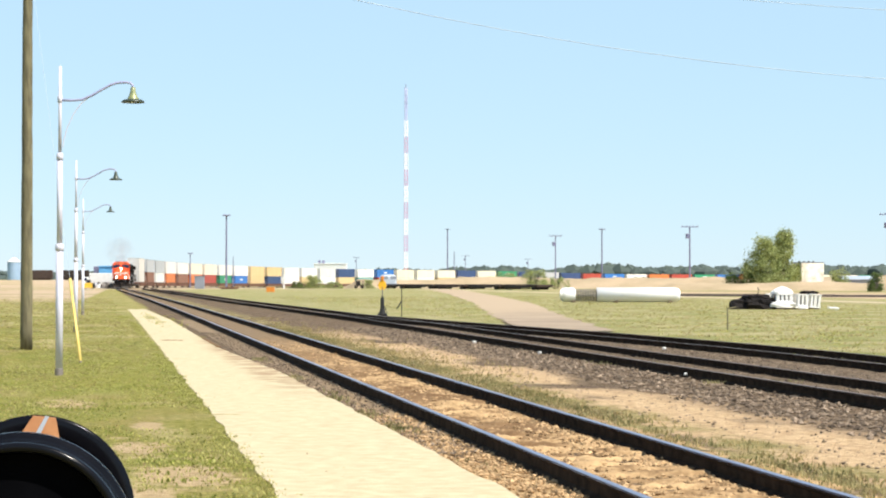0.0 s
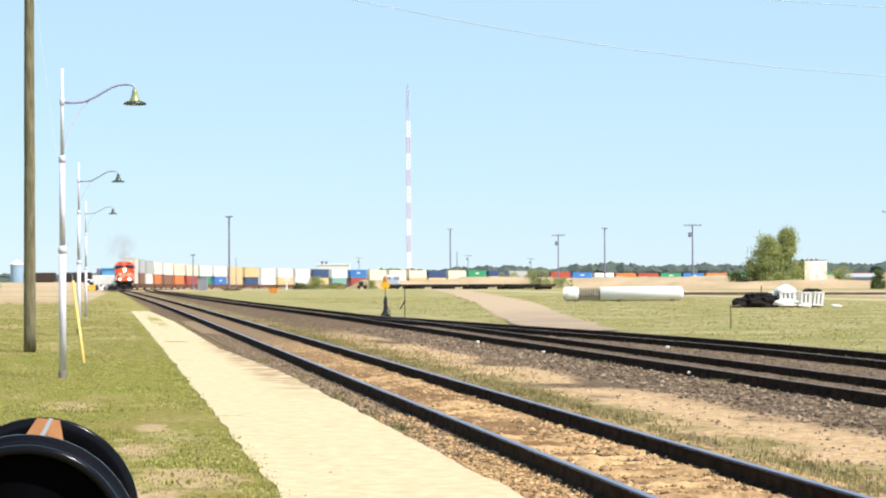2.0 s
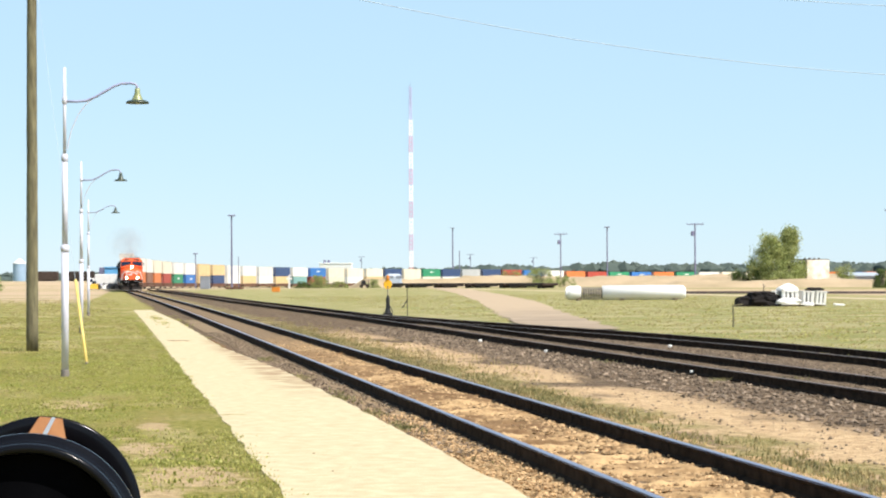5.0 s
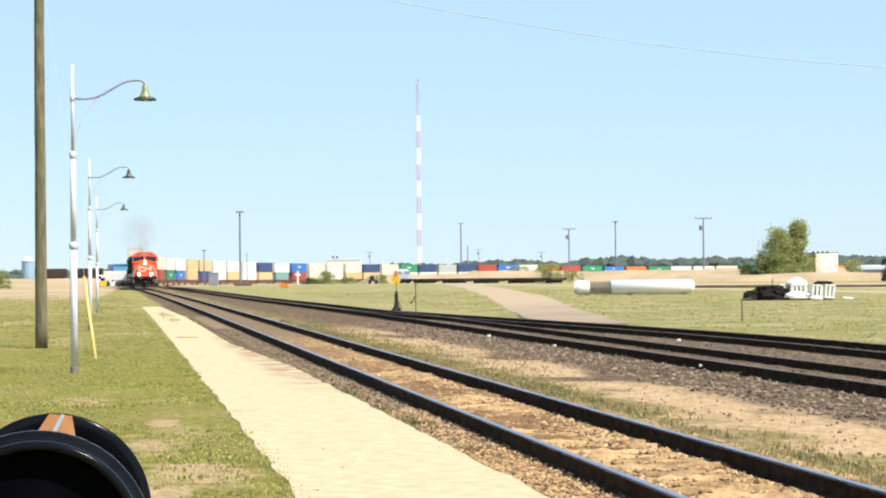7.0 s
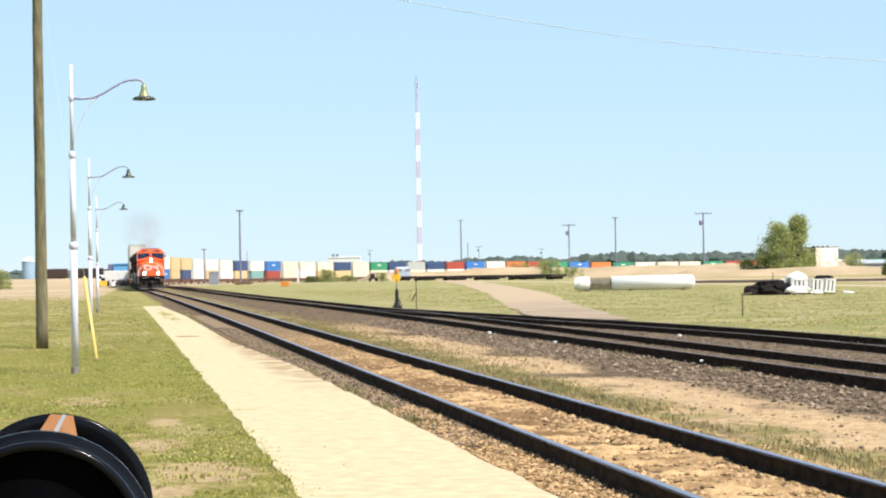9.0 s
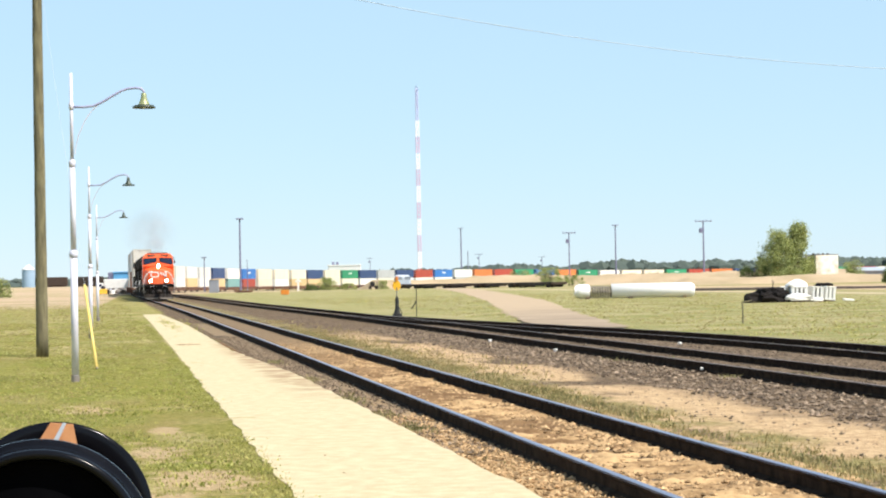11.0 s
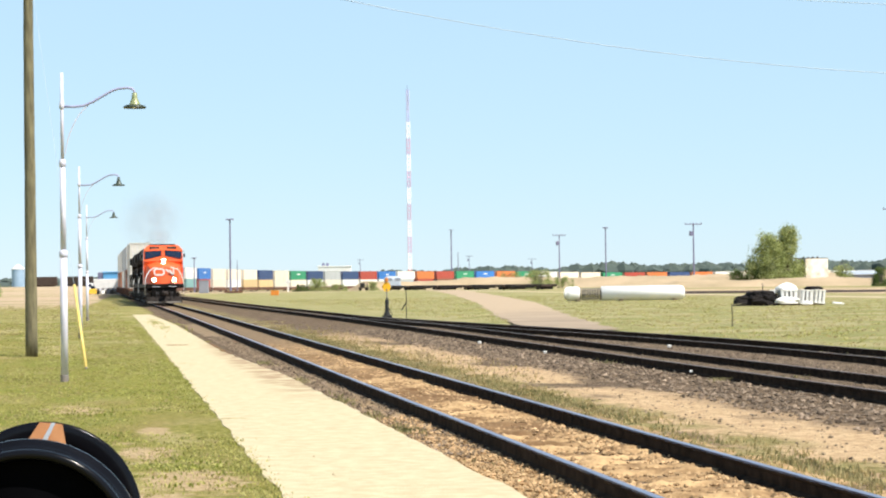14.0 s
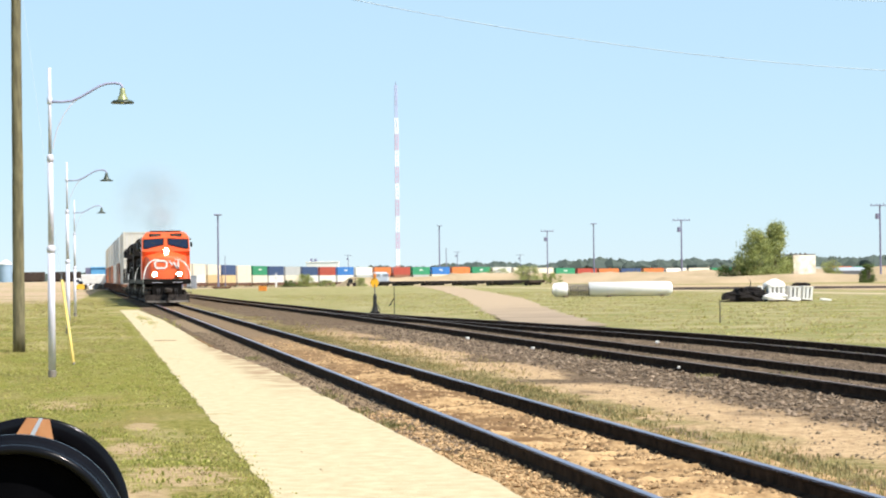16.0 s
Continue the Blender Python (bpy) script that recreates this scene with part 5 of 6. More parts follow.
def build_shed():
    s = thing("shed", "small bleached plaster shed with a dark flat roof", "shed", m=pose(63.1, 350, 0.2, 0, 0, 18))
    part("wall", box(B(), (0, 0, 2.2), (4.3, 4.0, 4.4), 0.03), M["shedwall"], s)
    part("roof", box(B(), (0, 0, 4.46), (4.36, 4.06, 0.12), 0.03), M["shedroof"], s)
    for i in range(4):
        part("roof_stub", box(B(), (-1.5 + i * 0.9, 0, 4.63), (0.3, 0.3, 0.24), 0.03), M["shedroof"], s)
    part("lean_to", box(B(), (-2.9, 0.2, 1.5), (1.5, 3.0, 3.0), 0.03), M["shedroof"], s, "dark open lean-to")


build_shed()


# ---------------------------------------------------------------- poles, mast and far things
def build_yard_pole(x, y, h, kind, r=0.17):
    z = fall(y)
    label = {"cap": "tall grey yard light pole with a small flat head", "arm": "grey wooden line pole with a crossarm", "bare": "short grey wooden pole"}[kind]
    p = thing("yard_pole", label, "pole", "poles of the yard", m=pose(x, y, z - 0.1))
    part("shaft", rod(B(), (0, 0, 0), (0, 0, h), r * 0.85, r * 0.6, 8), M["farpole"], p)
    if kind == "cap":
        part("lamp_head", box(B(), (0, 0, h + 0.1), (r * 6, r * 4, 0.24), 0.05), M["farpole"], p)
    if kind == "arm":
        part("crossarm", box(B(), (0, -r, h - 0.25), (r * 15, 0.16, 0.2), 0.02), M["farpole"], p)
        for sx in (-1, -0.4, 0.4, 1):
            part("insulator", box(B(), (sx * r * 7, -r, h), (0.14, 0.14, 0.28), 0.03), M["farpole"], p)
        part("transformer", lathe(B(), [(0, 0), (r * 1.5, 0), (r * 1.5, 1.0), (r * 1.1, 1.1), (0, 1.1)], 10, Matrix.Translation((-r * 2.2, 0, h - 2.9))), M["farpole"], p)
    return p


build_yard_pole(-38.0, 362, 13.1, "cap", 0.22)
build_yard_pole(-37.8, 372, 6.0, "bare", 0.10)
build_yard_pole(-57.2, 466, 7.9, "cap", 0.18)
build_yard_pole(3.9, 1075, 29.5, "cap", 0.5)
build_yard_pole(30.6, 540, 14.2, "arm", 0.23)
build_yard_pole(37.2, 468, 13.6, "cap", 0.22)
build_yard_pole(57.4, 468, 14.5, "arm", 0.26)
build_yard_pole(88.2, 400, 15.0, "arm", 0.25)
build_yard_pole(14.6, 1180, 17.0, "arm", 0.28)
build_yard_pole(-49.0, 1190, 16.0, "arm", 0.25)
build_yard_pole(51.0, 1180, 15.0, "arm", 0.28)
build_yard_pole(7.6, 1100, 18.0, "bare", 0.35)


def build_mast():
    m = thing("radio_mast", "tall red and white banded lattice radio mast", "mast", m=pose(-20.2, 1188, -1.2))
    H, N, half = 115.0, 12, 1.2
    for i in range(N):
        z0, z1 = H * i / N, H * (i + 1) / N
        bm = B()
        w = half * (1.0 if i < 10 else 0.7)
        corners = [(w, 0), (-w * 0.5, w * 0.87), (-w * 0.5, -w * 0.87)]
        for k in range(3):
            a, b = corners[k], corners[(k + 1) % 3]
            rod(bm, (*a, z0), (*a, z1), 0.34, 0.34, 6)
            for q in range(4):
                za, zb = z0 + (z1 - z0) * q / 4, z0 + (z1 - z0) * (q + 1) / 4
                rod(bm, (*a, za), (*b, zb), 0.2, 0.2, 4)
                rod(bm, (*b, za), (*a, zb), 0.2, 0.2, 4)
        part("mast_section", bm, M["mastblue"] if i > 9 else M["mastwhite"] if i % 2 else M["mastbase"] if i == 0 else M["mastred"], m, "grey-blue lattice section" if i > 9 else "white lattice section" if i % 2 else "red lattice section, tinted by haze above the lowest")
    part("antenna", rod(B(), (0, 0, H - 12), (0, 0, H + 2), 0.5, 0.15, 6), M["farpole"], m, "grey antenna at the top")


build_mast()


def build_flatcar():
    f = thing("flat_car", "dark brown empty flat car standing on a far track", "flat car", "flat cars on the far track")
    part("deck", box(B(), (0, 0, 0.95), (16.5, 2.8, 0.42), 0.05), M["deck"], f)
    part("side_rib", box(B(), (0, -1.38, 0.75), (10.0, 0.1, 0.3), 0.03), M["deck"], f)
    for x in (-6.2, 6.2):
        bm = B()
        box(bm, (x, 0, 0.55), (2.2, 2.2, 0.4), 0.08)
        tr = part("truck", bm, M["truck"], f)
        for dx in (-0.85, 0.85):
            m = Matrix.Translation((x + dx, -0.76, 0.4)) @ Matrix.Rotation(radians(90), 4, "X")
            part("wheel", lathe(B(), [(0, 0.06), (0.42, 0.06), (0.42, -0.06), (0, -0.06)], 14, m), M["truck"], tr)
    return f


FA, FB = Vector((-11.5, 414, -0.4)), Vector((17.2, 330, -0.25))
fd = (FB - FA)
fang = math.degrees(math.atan2(fd.y, fd.x))
fc = build_flatcar()
for i in range(5):
    p = FA.lerp(FB, (i + 0.5) / 5)
    m = Matrix.Translation(p) @ Matrix.Rotation(radians(fang), 4, "Z")
    if i == 0:
        fc.matrix_basis = m
    else:
        copy_thing(fc, m)
old_track = thing("far_track", "dark far track with parked flat cars", "railway track", kind="structure")
for off in (-0.75, 0.75):
    nrm = Vector((-fd.y, fd.x, 0)).normalized()
    part("rail", pipe(B(), [FA - fd * 0.2 + nrm * off + Vector((0, 0, 0.06)), FB + fd * 0.1 + nrm * off + Vector((0, 0, 0.06))], 0.08, 6), M["deck"], old_track)


def bank(name, pts, wide, high, label, key="mound"):
    """A long low bank of dry earth along a line."""
    bm = B()
    rows = []
    pts = [Vector(p) for p in pts]
    N = 70
    for i in range(N + 1):
        f = i / N * (len(pts) - 1)
        k = min(int(f), len(pts) - 2)
        p = pts[k].lerp(pts[k + 1], f - k)
        d = (pts[k + 1] - pts[k]).normalized()
        nrm = Vector((d.y, -d.x, 0))
        end = min(1, i / 8, (N - i) / 8)
        row = []
        for c in range(13):
            a = -1 + c / 6
            hh = high * end * (math.cos(a * math.pi) * 0.5 + 0.5) * (1 + 0.45 * noise.noise((p.x * 0.06, p.y * 0.05, 2.0)) + 0.12 * noise.noise((p.x * 0.4 + a, p.y * 0.4, 5.0)))
            q = p + nrm * a * wide
            row.append(bm.verts.new((q.x, q.y, fall(q.y) - 0.12 + hh)))
        rows.append(row)
    for a, b in zip(rows, rows[1:]):
        for c in range(12):
            bm.faces.new((a[c], a[c + 1], b[c + 1], b[c]))
    bmesh.ops.recalc_face_normals(bm, faces=bm.faces)
    return tagged(link(name, bm, M[key], None, "", True), label, "bank", kind="structure")


bank("bank_1", [(-4, 440, 0), (20, 445, 0), (60, 430, 0), (130, 390, 0)], 16, 2.35, "low bank of dry pale grass")
bank("bank_2", [(14, 560, 0), (70, 560, 0), (160, 520, 0)], 18, 2.75, "further low bank of dry pale grass")
bank("bank_5", [(-20, 432, 0), (-8, 436, 0), (8, 440, 0)], 11, 2.1, "low dry rise behind the flat cars")
bank("bank_3", [(34, 335, 0), (52, 336, 0), (85, 330, 0)], 10, 1.3, "dry earth bank under the trees")
# dark edge of the far track that runs to the right
bank("bank_4", [(19, 215, 0), (40, 203, 0), (75, 188, 0)], 0.9, 0.42, "dark low edge of an old track bed", "deck")


# the dirt road: distance ahead, its middle, half its width
ROAD = [(67, 4.4, 1.4), (80, 4.2, 1.55), (95, 4.1, 1.65), (120, 4.3, 1.9), (150, 4.5, 2.1), (217, 3.6, 2.2), (266, 2.6, 2.2), (302, 1.6, 2.4), (340, 0.6, 2.6), (380, -1.5, 3.2)]


def dirt_road():
    line, wide = [], []
    for i in range(161):
        y = 67 * (380 / 67) ** (i / 160)
        x, w = (float(np.interp(y, [p[0] for p in ROAD], [p[k] for p in ROAD])) for k in (1, 2))
        line.append((Vector((x, y, fall(y))), Vector((1, 0, 0))))
        wide.append(w)
    strip("road", line, lambda i: -wide[i], lambda i: wide[i], M["road"], "dusty dirt road across the yard", "dirt road", jag=0.3, zlift=0.008, drop=0.012, soft=False)


dirt_road()


def far_woods():
    """Low dark woods along the horizon, in clumps."""
    r = random.Random(4)
    verts, faces = [], []
    for i in range(4200):
        a = r.uniform(-0.34, 0.34)
        d = r.uniform(1750, 2300)
        x, y = d * math.sin(a), d * math.cos(a)
        h = (16.0 + 5 * noise.noise((a * 30, 1, 0)) if a > 0.03 else 13.0 + 4 * noise.noise((a * 30, 1, 0)) if a > -0.05 else 10.0 + 4 * noise.noise((a * 30, 1, 0))) * r.uniform(0.75, 1.1)
        w = r.uniform(7, 16)
        j = len(verts)
        ring = 6
        z0 = -3.0
        for q in range(ring):
            b = 6.283 * q / ring + r.random()
            verts.append((x + w * math.cos(b), y + w * math.sin(b), z0))
        for q in range(ring):
            b = 6.283 * q / ring + r.random()
            verts.append((x + w * 0.85 * math.cos(b), y + w * 0.85 * math.sin(b), z0 + h * r.uniform(0.55, 0.85)))
        verts.append((x, y, z0 + h + 1))
        for q in range(ring):
            s = (q + 1) % ring
            faces.append((j + q, j + s, j + ring + s, j + ring + q))
            faces.append((j + ring + q, j + ring + s, j + 2 * ring))
    me = bpy.data.meshes.new("far_woods")
    me.from_pydata(verts, [], faces)
    me.materials.append(M["farleaf"])
    tagged(new("far_woods", me), "low dark green woods along the horizon", "woods", kind="stuff")


far_woods()


def far_buildings():
    b = thing("warehouse", "low white warehouse with dark roof vents far off", "building", m=pose(-68, 1265, -2))
    part("wall", box(B(), (0, 0, 6.5), (20, 12, 13), 0.2), M["white"], b)
    part("roof", box(B(), (0, 0, 13.3), (20.6, 12.6, 0.8), 0.1), M["white"], b)
    for x in (-7, -4.5):
        part("vent", box(B(), (x, 0, 14.6), (1.6, 1.6, 1.8), 0.1), M["farpole"], b, "dark roof vent")
    part("annex", box(B(), (13, 0, 5), (8, 9, 10), 0.2), M["white"], b)
    s = thing("silo", "pale blue steel grain silo far off", "silo", m=pose(-226, 1080, 1.1))
    part("drum", lathe(B(), [(0, 0), (3.4, 0), (3.4, 9.6), (0, 9.6)], 24), M["silo"], s)
    part("roof_cone", lathe(B(), [(3.6, 9.5), (3.6, 9.8), (0.8, 12.0), (0, 12.2)], 24), M["white"], s)
    h = thing("blue_building", "low sky-blue clad building beyond the track", "building", m=pose(-69.2, 432, -0.4))
    part("wall", box(B(), (0, 0, 3.5), (5.0, 8, 2.4), 0.05), M["bluewall"], h)
    part("lower_wall", box(B(), (0, 0, 0.5), (4.94, 7.94, 3.6), 0.05), M["greybox"], h)
    part("roof", box(B(), (0, 0, 4.8), (5.2, 8.4, 0.24), 0.05), M["bluewall"], h)
    part("dormer", box(B(), (-3.3, 0, 3.0), (1.5, 3, 3.6), 0.05), M["farpole"], h)
    v = thing("parked_truck", "white parked box truck beside the track", "truck", m=pose(-70.4, 422, -0.15))
    part("box_body", box(B(), (0.6, 0, 2.1), (5.4, 2.4, 2.0), 0.08), M["white"], v)
    part("cab", box(B(), (-2.9, 0, 1.5), (1.5, 2.2, 1.6), 0.2), M["white"], v)
    part("windshield", box(B(), (-3.0, -1.12, 1.8), (0.9, 0.03, 0.6), 0.01), M["glass"], v)
    for x in (-2.6, 2.2):
        part("wheel", lathe(B(), [(0, 0.12), (0.48, 0.12), (0.48, -0.12), (0, -0.12)], 14, Matrix.Translation((x, -1.0, 0.5)) @ Matrix.Rotation(radians(90), 4, "X")), M["black"], v)
    e = thing("yellow_loader", "small yellow loader parked on dry ground", "loader", m=pose(-66.9, 388, -0.05))
    part("body", box(B(), (0, 0, 0.75), (1.2, 1.8, 0.6), 0.12), M["beacon"], e)
    part("cab", box(B(), (-0.1, 0.2, 1.3), (0.7, 0.9, 0.6), 0.08), M["glass"], e)
    part("bucket", extrude_profile(B(), [(-1.9, 0.1), (-1.2, 0.1), (-1.2, 0.8), (-1.35, 0.8), (-1.45, 0.3), (-1.9, 0.25)], -0.9, 0.9), M["beacon"], e)
    for x in (-0.75, 0.75):
        for y in (-0.7, 0.7):
            part("wheel", lathe(B(), [(0, 0.15), (0.45, 0.15), (0.45, -0.15), (0, -0.15)], 14, Matrix.Translation((x, y, 0.45)) @ Matrix.Rotation(radians(90), 4, "Y")), M["black"], e)
    r = random.Random(8)
    for i in range(9):
        sc = link("scrap_heap", lump(B(), (0, 0, 0), (r.uniform(0.7, 1.3), 1.2, r.uniform(0.5, 1.2)), i + 30, 0.9), M[("rustgrey", "galv", "tie", "bag", "rustgrey")[i % 5]])
        sc.matrix_basis = pose(-64.6 - i * 0.85, 396 + i * 3.4, fall(400) + 0.1)
        tagged(sc, "jumbled heap of grey and white scrap beside the line", "scrap", "scrap heaps")
    # cars and dark low stock along the left horizon
    for i in range(9):
        g = thing("parked_wagon", "dark grey covered wagon far off on another line", "wagon", "far parked wagons", m=pose(-190 + i * 16.5, 960 + i * 3, fall(960 + i * 3, -190 + i * 16.5) - 0.45))
        part("body", box(B(), (0, 0, 3.0), (15.0, 3, 4.2), 0.3), M["truck"] if i % 3 else M["deck"], g)
        part("underframe", box(B(), (0, 0, 0.7), (13.0, 2, 0.5), 0.1), M["truck"], g)
    c = thing("relay_cabinet", "grey steel relay cabinet beside the curve", "cabinet", m=pose(-43.8, 371, -0.05))
    part("housing", box(B(), (0, 0, 1.15), (1.7, 1.2, 2.3), 0.04), M["greybox"], c)
    part("roof", box(B(), (0, 0, 2.34), (1.85, 1.35, 0.1), 0.02), M["greybox"], c)
    for x in (-0.42, 0.42):
        part("door", box(B(), (x, -0.61, 1.15), (0.78, 0.03, 2.0), 0.01), M["greybox"], c)
    k = thing("trackside_box", "orange painted steel box in the grass", "box", m=pose(-22.9, 275, 0))
    part("housing", box(B(), (0, 0, 0.3), (1.05, 0.8, 0.62), 0.04), M["orangebox"], k)
    part("lid", box(B(), (0, 0, 0.63), (1.12, 0.86, 0.07), 0.02), M["orangebox"], k)
    w = thing("white_post", "short white post with a crossboard", "post", m=pose(-30.3, 395, -0.1))
    part("stem", box(B(), (0, 0, 1.3), (0.32, 0.2, 2.7), 0.02), M["white"], w)
    part("board", box(B(), (0, -0.12, 1.9), (1.1, 0.05, 0.35), 0.02), M["white"], w)
    q = thing("rail_stack", "low rusty stack of rails beside the curve", "rail stack", m=pose(-36.5, 352, -0.1))
    for i in range(4):
        part("rail", box(B(), (0, i * 0.3, 0.25 + 0.15 * (i % 2)), (3.2, 0.12, 0.16), 0.02), M["well"], q)
    part("rack", box(B(), (0, 0.4, 0.1), (2.6, 1.0, 0.16), 0.02), M["truck"], q)


far_buildings()


def yard_vehicles():
    v = thing("van", "pale grey van parked at the end of the flat cars", "van", m=pose(-10.4, 408, fall(408), 0, 0, 12))
    part("body", box(B(), (0, 0, 1.65), (3.2, 2.2, 2.3), 0.5), M["silvertape"], v, "pale grey rounded body")
    part("lower_body", box(B(), (0, -0.02, 0.75), (3.46, 2.2, 0.6), 0.1), M["greybox"], v)
    for x in (-0.85, 0.85):
        part("window", box(B(), (x, -1.11, 2.15), (1.2, 0.04, 0.6), 0.01), M["greybox"], v)
    for x in (-1.1, 1.1):
        part("wheel", lathe(B(), [(0, 0.12), (0.4, 0.12), (0.4, -0.12), (0, -0.12)], 14, Matrix.Translation((x, -1.0, 0.4)) @ Matrix.Rotation(radians(90), 4, "X")), M["black"], v)
    k = thing("track_trolley", "small dark rail trolley standing beside the flat cars", "trolley", m=pose(-15.9, 400, fall(400)))
    part("deck", box(B(), (0, 0, 0.6), (1.8, 1.4, 0.25), 0.05), M["deck"], k)
    part("engine_cover", box(B(), (-0.2, 0, 1.1), (0.9, 0.9, 0.8), 0.12), M["black"], k)
    part("rail_guard", pipe(B(), [(0.75, -0.5, 0.7), (0.75, -0.5, 1.6), (0.75, 0.5, 1.6), (0.75, 0.5, 0.7)], 0.05, 6), M["black"], k)
    for x in (-0.6, 0.6):
        part("wheel", lathe(B(), [(0, 0.06), (0.34, 0.06), (0.34, -0.06), (0, -0.06)], 14, Matrix.Translation((x, -0.7, 0.34)) @ Matrix.Rotation(radians(90), 4, "X")), M["truck"], k)
    g = thing("low_shed", "low grey sheet-metal shed beyond the bushes", "shed", m=pose(79.2, 388, fall(388), 0, 0, 8))
    part("wall", box(B(), (0, 0, 0.9), (6.6, 5.0, 1.9), 0.03), M["greybox"], g)
    roof = B()
    extrude_profile(roof, [(-2.8, 1.82), (2.8, 1.82), (2.8, 1.95), (0.0, 2.55), (-2.8, 1.95)], -3.5, 3.5)
    part("roof", roof, M["silvertape"], g, "pale ribbed metal roof")


yard_vehicles()


# ---------------------------------------------------------------- small stuff on the ground
def on_road(u, v):
    """Whether a place lies on the dirt road across the yard."""
    x, y = u * math.cos(TILT) - v * math.sin(TILT), u * math.sin(TILT) + v * math.cos(TILT)
    return 66 < y < 380 and abs(x - float(np.interp(y, [p[0] for p in ROAD], [p[1] for p in ROAD]))) < float(np.interp(y, [p[0] for p in ROAD], [p[2] for p in ROAD]))


def scatter_grass(name, count, pick, key, hmin, hmax, label, seed, wide=0.012, lean=1.0):
    r = random.Random(seed)
    verts, faces = [], []
    made = 0
    while made < count:
        u, v = pick(r)
        if on_road(u, v) or noise.noise((u * 0.5, v * 0.35, 1.7)) + 0.35 * noise.noise((u * 2.1, v * 2.1, 0.3)) < r.uniform(-0.45, 0.25):
            made += 0.25
            continue
        x, y = u * math.cos(TILT) - v * math.sin(TILT), u * math.sin(TILT) + v * math.cos(TILT)
        z = ground_z(u, v)
        for _ in range(4):
            h = r.uniform(hmin, hmax)
            a = r.uniform(0, 6.283)
            dx, dy = math.cos(a), math.sin(a)
            ln = r.uniform(0.1, 0.8) * h * lean
            bx, by = x + r.gauss(0, 3 * wide), y + r.gauss(0, 3 * wide)
            w = r.uniform(0.45, 1.0) * wide
            k = len(verts)
            verts += [(bx - dy * w, by + dx * w, z - 0.01), (bx + dy * w, by - dx * w, z - 0.01), (bx + dx * ln * 0.4 + dy * w * 0.7, by + dy * ln * 0.4 - dx * w * 0.7, z + h * 0.7), (bx + dx * ln, by + dy * ln, z + h)]
            faces += [(k, k + 1, k + 2), (k, k + 2, k + 3)]
        made += 1
    me = bpy.data.meshes.new(name)
    me.from_pydata(verts, [], faces)
    me.materials.append(M[key])
    tagged(new(name, me), label, "grass", kind="stuff")


scatter_grass("grass_tufts", 40000, lambda r: (r.uniform(-9.5, 1.36), 12 + 85 * r.random() ** 1.6), "grass", 0.008, 0.030, "short green grass beside the walk", 21, 0.012, 2.0)
scatter_grass("dark_tufts", 4000, lambda r: (r.uniform(-9.5, 1.36), 12 + 85 * r.random() ** 1.5), "weed", 0.008, 0.024, "fresher green grass in clumps beside the walk", 41, 0.012, 2.0)
scatter_grass("dry_tufts", 9000, lambda r: (r.uniform(-9.5, 1.3), 12 + 75 * r.random() ** 1.4), "drygrass", 0.008, 0.028, "dry yellow grass beside the walk", 22)
scatter_grass("far_lawn_tufts", 2400, lambda r: (r.uniform(-16, 1.0), 70 + 110 * r.random() ** 1.3), "grass", 0.03, 0.07, "rough grass along the far end of the walk", 42, 0.024)
scatter_grass("far_lawn_dry", 2400, lambda r: (r.uniform(-16, 1.0), 70 + 110 * r.random() ** 1.3), "drygrass", 0.03, 0.07, "dry grass along the far end of the walk", 43, 0.024)
scatter_grass("edge_tufts", 3000, lambda r: (1.30 + r.gauss(0, 0.07), 12 + 70 * r.random()), "grass", 0.008, 0.028, "grass along the ragged edge of the walk", 23)
scatter_grass("dry_strip", 3600, lambda r: (6.42 + r.gauss(0, 0.26), 12 + 66 * r.random() ** 1.3), "drygrass", 0.015, 0.055, "dry weeds beside the rail", 39)
scatter_grass("weed_strip", 2600, lambda r: (6.40 + r.gauss(0, 0.17), 12 + 66 * r.random() ** 1.3), "scrub", 0.015, 0.065, "strip of green weeds beside the rail", 24)
scatter_grass("bank_weeds", 700, lambda r: (6.7 + abs(r.gauss(0, 0.7)), 34 + 60 * r.random()), "drygrass", 0.02, 0.08, "scattered weeds on the sandy strip", 44, 0.016)
scatter_grass("meadow_tufts", 8000, lambda r: (r.uniform(15.8, 52), 40 + 160 * r.random() ** 1.4), "drygrass", 0.02, 0.06, "dry grass beyond the spur track", 28, 0.022, 2.5)
scatter_grass("meadow_green", 7000, lambda r: (r.uniform(15.8, 52), 40 + 160 * r.random() ** 1.4), "grass", 0.02, 0.06, "rough green grass beyond the spur track", 27, 0.022, 2.5)
scatter_grass("siding_weeds", 130, lambda r: (r.choice((11.4, 11.6, 10.3)) + r.gauss(0, 0.12), r.choice((22.5, 24.0, 27.0, 33.0, 41.0)) + r.gauss(0, 0.3)), "scrub", 0.03, 0.09, "clumps of weeds between the siding rails", 25, 0.012)
scatter_grass("lawn_weeds", 280, lambda r: (r.choice((-0.6, -0.1, 0.5, 0.9, -1.6, 0.2)) + r.gauss(0, 0.16), r.choice((14.6, 15.4, 17.2, 19.0, 22.5, 27.0)) + r.gauss(0, 0.5)), "weed", 0.012, 0.04, "bright green leafy weeds in the lawn", 29)
scatter_grass("gravel_weeds", 320, lambda r: (3.42 + r.gauss(0, 0.10), r.choice((18.5, 20.0, 23.5, 26.0, 29.5, 31.0, 36.0, 44.0)) + r.gauss(0, 0.5)), "scrub", 0.02, 0.08, "clumps of weeds in the gravel along the walk", 26)
scatter_grass("walk_end_tufts", 900, lambda r: (2.65 + r.gauss(0, 0.3), 88 + r.gauss(0, 6)), "grass", 0.02, 0.07, "grass creeping over the broken end of the walk", 36)


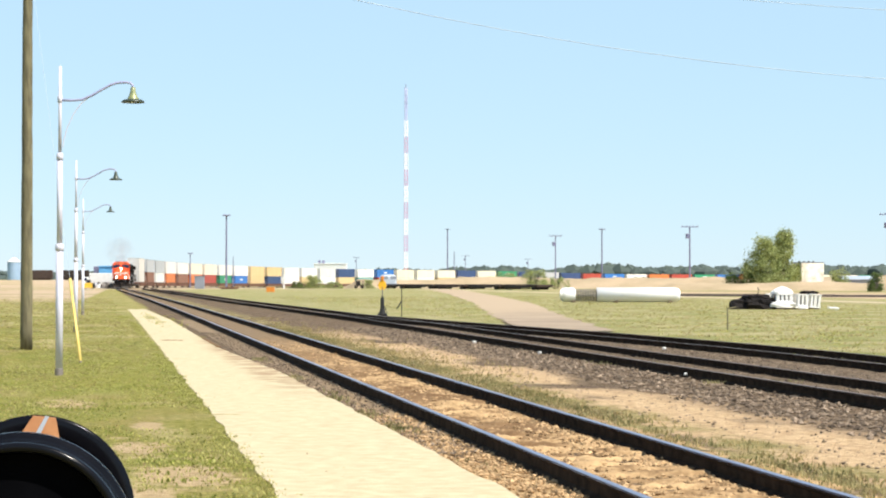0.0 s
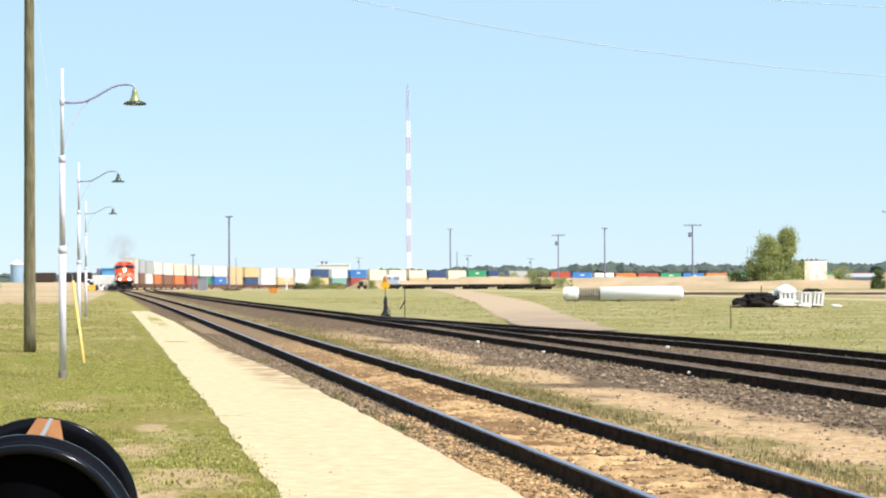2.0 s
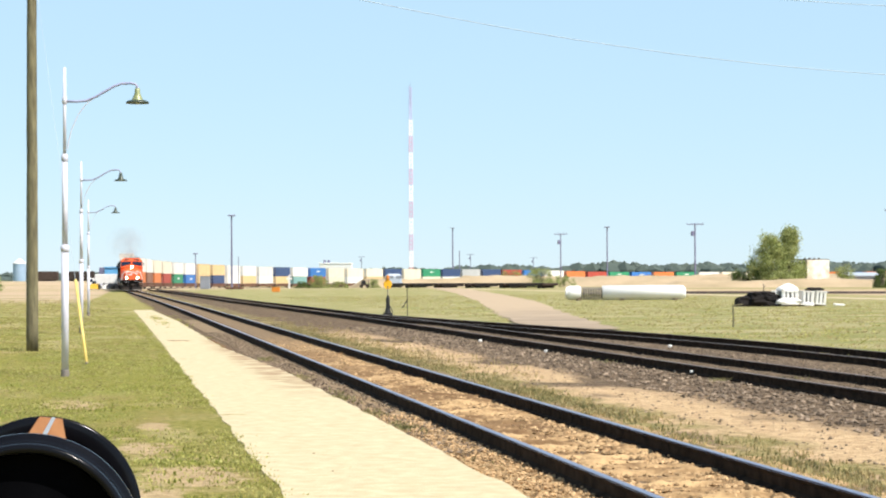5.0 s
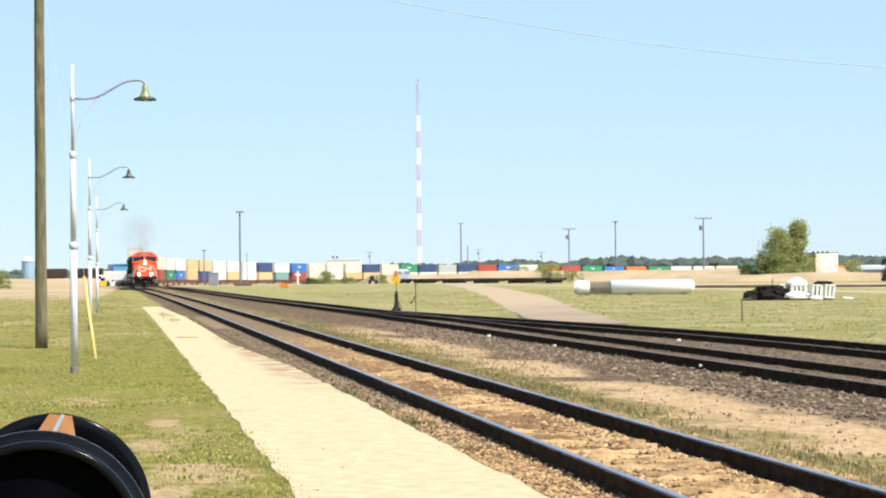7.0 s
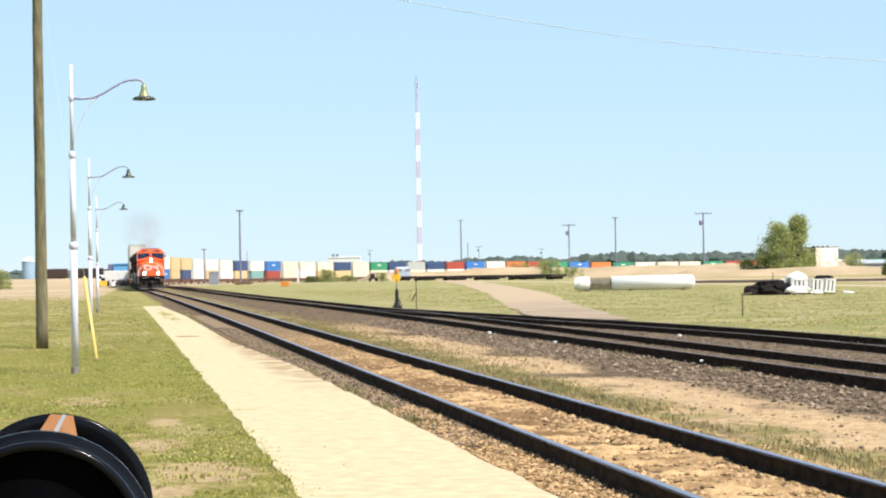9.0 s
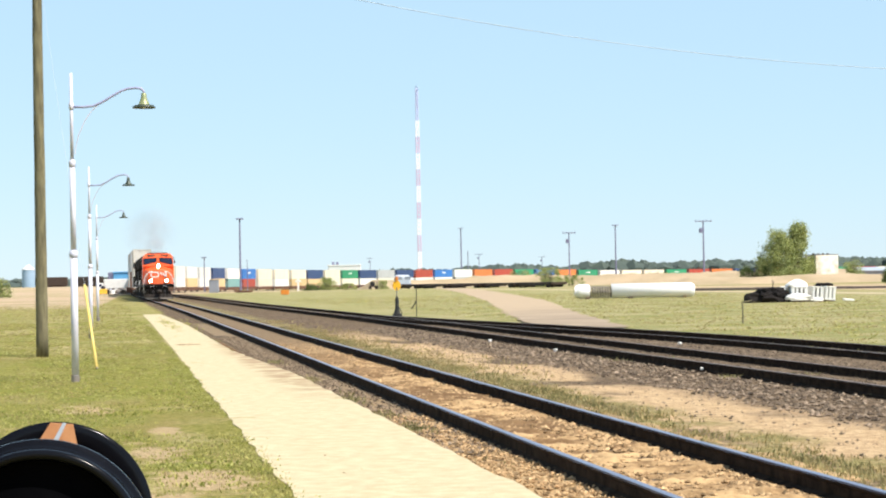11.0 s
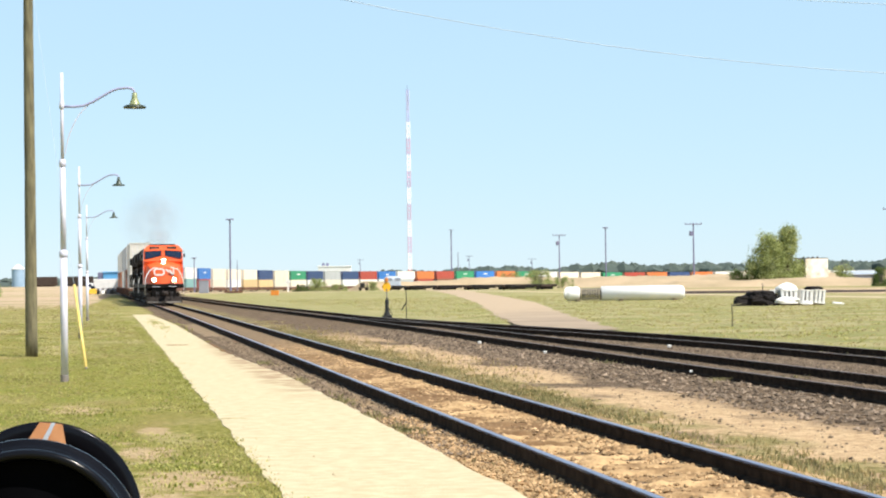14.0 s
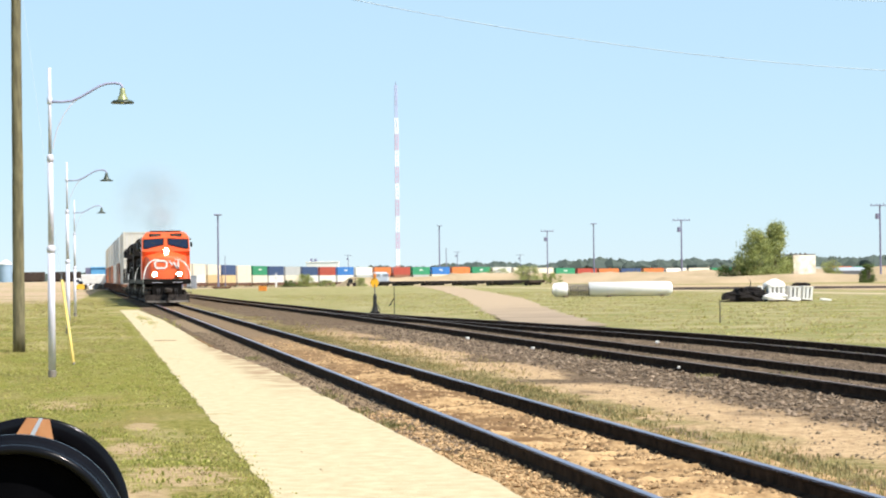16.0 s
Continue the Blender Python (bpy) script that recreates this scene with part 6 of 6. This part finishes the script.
def scatter_stones(name, count, pick, key, smin, smax, label, seed, lift=0.0):
    r = random.Random(seed)
    verts, faces = [], []
    base = [Vector(p).normalized() for p in ((1, 0, 0.2), (-0.2, 1, 0), (-1, 0.1, 0.1), (0.1, -1, -0.1), (0.2, 0.1, 1), (0, 0, -1))]
    tri = ((0, 1, 4), (1, 2, 4), (2, 3, 4), (3, 0, 4), (1, 0, 5), (2, 1, 5), (3, 2, 5), (0, 3, 5))
    for _ in range(count):
        u, v = pick(r)
        x, y = u * math.cos(TILT) - v * math.sin(TILT), u * math.sin(TILT) + v * math.cos(TILT)
        z = ground_z(u, v) + lift
        s = smin + (smax - smin) * r.random() ** 2.5
        a = r.uniform(0, 6.283)
        k = len(verts)
        for p in base:
            q = p * s * r.uniform(0.7, 1.2)
            verts.append((x + q.x * math.cos(a) - q.y * math.sin(a), y + q.x * math.sin(a) + q.y * math.cos(a), z + q.z * 0.7 + s * 0.2))
        faces += [(k + i, k + j, k + m) for i, j, m in tri]
    me = bpy.data.meshes.new(name)
    me.from_pydata(verts, [], faces)
    me.materials.append(M[key])
    tagged(new(name, me), label, "stones", kind="stuff")


scatter_stones("sand_pebbles", 1800, lambda r: (r.uniform(6.9, 8.6), 13 + 50 * r.random() ** 1.5), "stone", 0.006, 0.03, "few pebbles on the sandy strip", 40)
scatter_stones("yard_gravel", 58000, lambda r: (8.35 + 7.9 * r.random() ** 0.85, 13 + 60 * r.random() ** 1.5), "stone", 0.007, 0.058, "brown-grey crushed stone between the tracks", 31)
scatter_stones("shoulder_clods", 5000, lambda r: (r.uniform(3.24, 3.9), 12 + 14 * r.random() ** 1.2), "sandstone", 0.006, 0.032, "sandy clods between walk and rail", 38, 0.02)
scatter_stones("walk_gravel", 6000, lambda r: (r.uniform(3.22, 3.9), 20 + 47 * r.random() ** 1.3), "stone", 0.006, 0.03, "mixed gravel between walk and rail", 32, 0.02)
scatter_stones("sand_clods", 17000, lambda r: ((4.0 + abs(r.gauss(0, 0.25)) if r.random() < 0.42 else 5.32 - abs(r.gauss(0, 0.25)) if r.random() < 0.72 else r.uniform(3.95, 5.4)), 12 + 45 * r.random() ** 1.5), "sandstone", 0.006, 0.042, "sandy clods in the track bed", 33, 0.015)
scatter_stones("siding_gravel", 11000, lambda r: (r.uniform(10.5, 14.3), 16 + 60 * r.random() ** 1.4), "stone", 0.008, 0.035, "dark stones between the siding rails", 34, 0.035)

# pale rocks beside the siding, pebbles on the walk
for x, y, r in ((2.88, 71.5, 0.07), (5.5, 50.0, 0.05), (0.93, 55.0, 0.05), (2.3, 47.0, 0.045), (4.4, 36.5, 0.035), (1.9, 62.0, 0.05)):
    rock = link("rock", lump(B(), (0, 0, 0), (r, r * 0.8, r * 0.7), x, 0.35, 2), M["bag"])
    rock.matrix_basis = pose(x, y, r * 0.35)
    tagged(rock, "pale angular rock lying in the yard gravel", "rock", "pale rocks")
scatter_stones("walk_pebbles", 240, lambda r: (r.uniform(1.4, 3.1), 13 + 50 * r.random() ** 1.6), "sandstone", 0.004, 0.016, "small pebbles on the walk", 35, 0.004)

scatter_stones("walk_dirt", 1500, lambda r: ((r.uniform(1.7, 3.05), 57 + r.gauss(0, 0.12)) if r.random() < 0.4 else (3.1 - abs(r.gauss(0, 0.12)), 31 + 30 * r.random())), "soil", 0.006, 0.022, "brown soil spilt over the edge of the walk", 37, 0.008)

# ties last: one mesh shared by all
tie_mesh = bpy.data.meshes.new("tie")
bm = box(B(), (0, 0, 0), (2.55, 0.22, 0.18), 0.012)
bm.to_mesh(tie_mesh)
bm.free()
tie_mesh.materials.append(M["tie"])
r_tie = random.Random(2)


def lay_ties(parent, off, s0, s1, z):
    s = s0
    while s < s1:
        o = off(s) if callable(off) else off
        t = new("tie", tie_mesh)
        t.parent = parent
        t.matrix_basis = track_pose(s, o + r_tie.uniform(-0.05, 0.05), z + r_tie.uniform(-0.014, 0.006)) @ pose(0, 0, 0, r_tie.uniform(-2, 2), 0, r_tie.uniform(-1.2, 1.2))
        s += 0.53 + r_tie.uniform(-0.03, 0.03)


lay_ties(main_track, 0.0, 11.5, 110, -0.168)
lay_ties(siding, off_siding, 16, 100, -0.165)
lay_ties(spur, off_spur, 18, 90, -0.167)


# ---------------------------------------------------------------- what moves
def motions():
    times = [float(t) for t in range(17)]
    for ob, back, z in TRAIN:
        walk(ob, [(t, track_pose(FRONT - SPEED * t + back, 0, RAIL_Z + z)) for t in times])
    for ob, back, z, side in PUFFS:
        walk(ob, [(t, track_pose(FRONT - SPEED * t + back, side, z + 0.25 * math.sin(t * 1.3 + back))) for t in times])


motions()
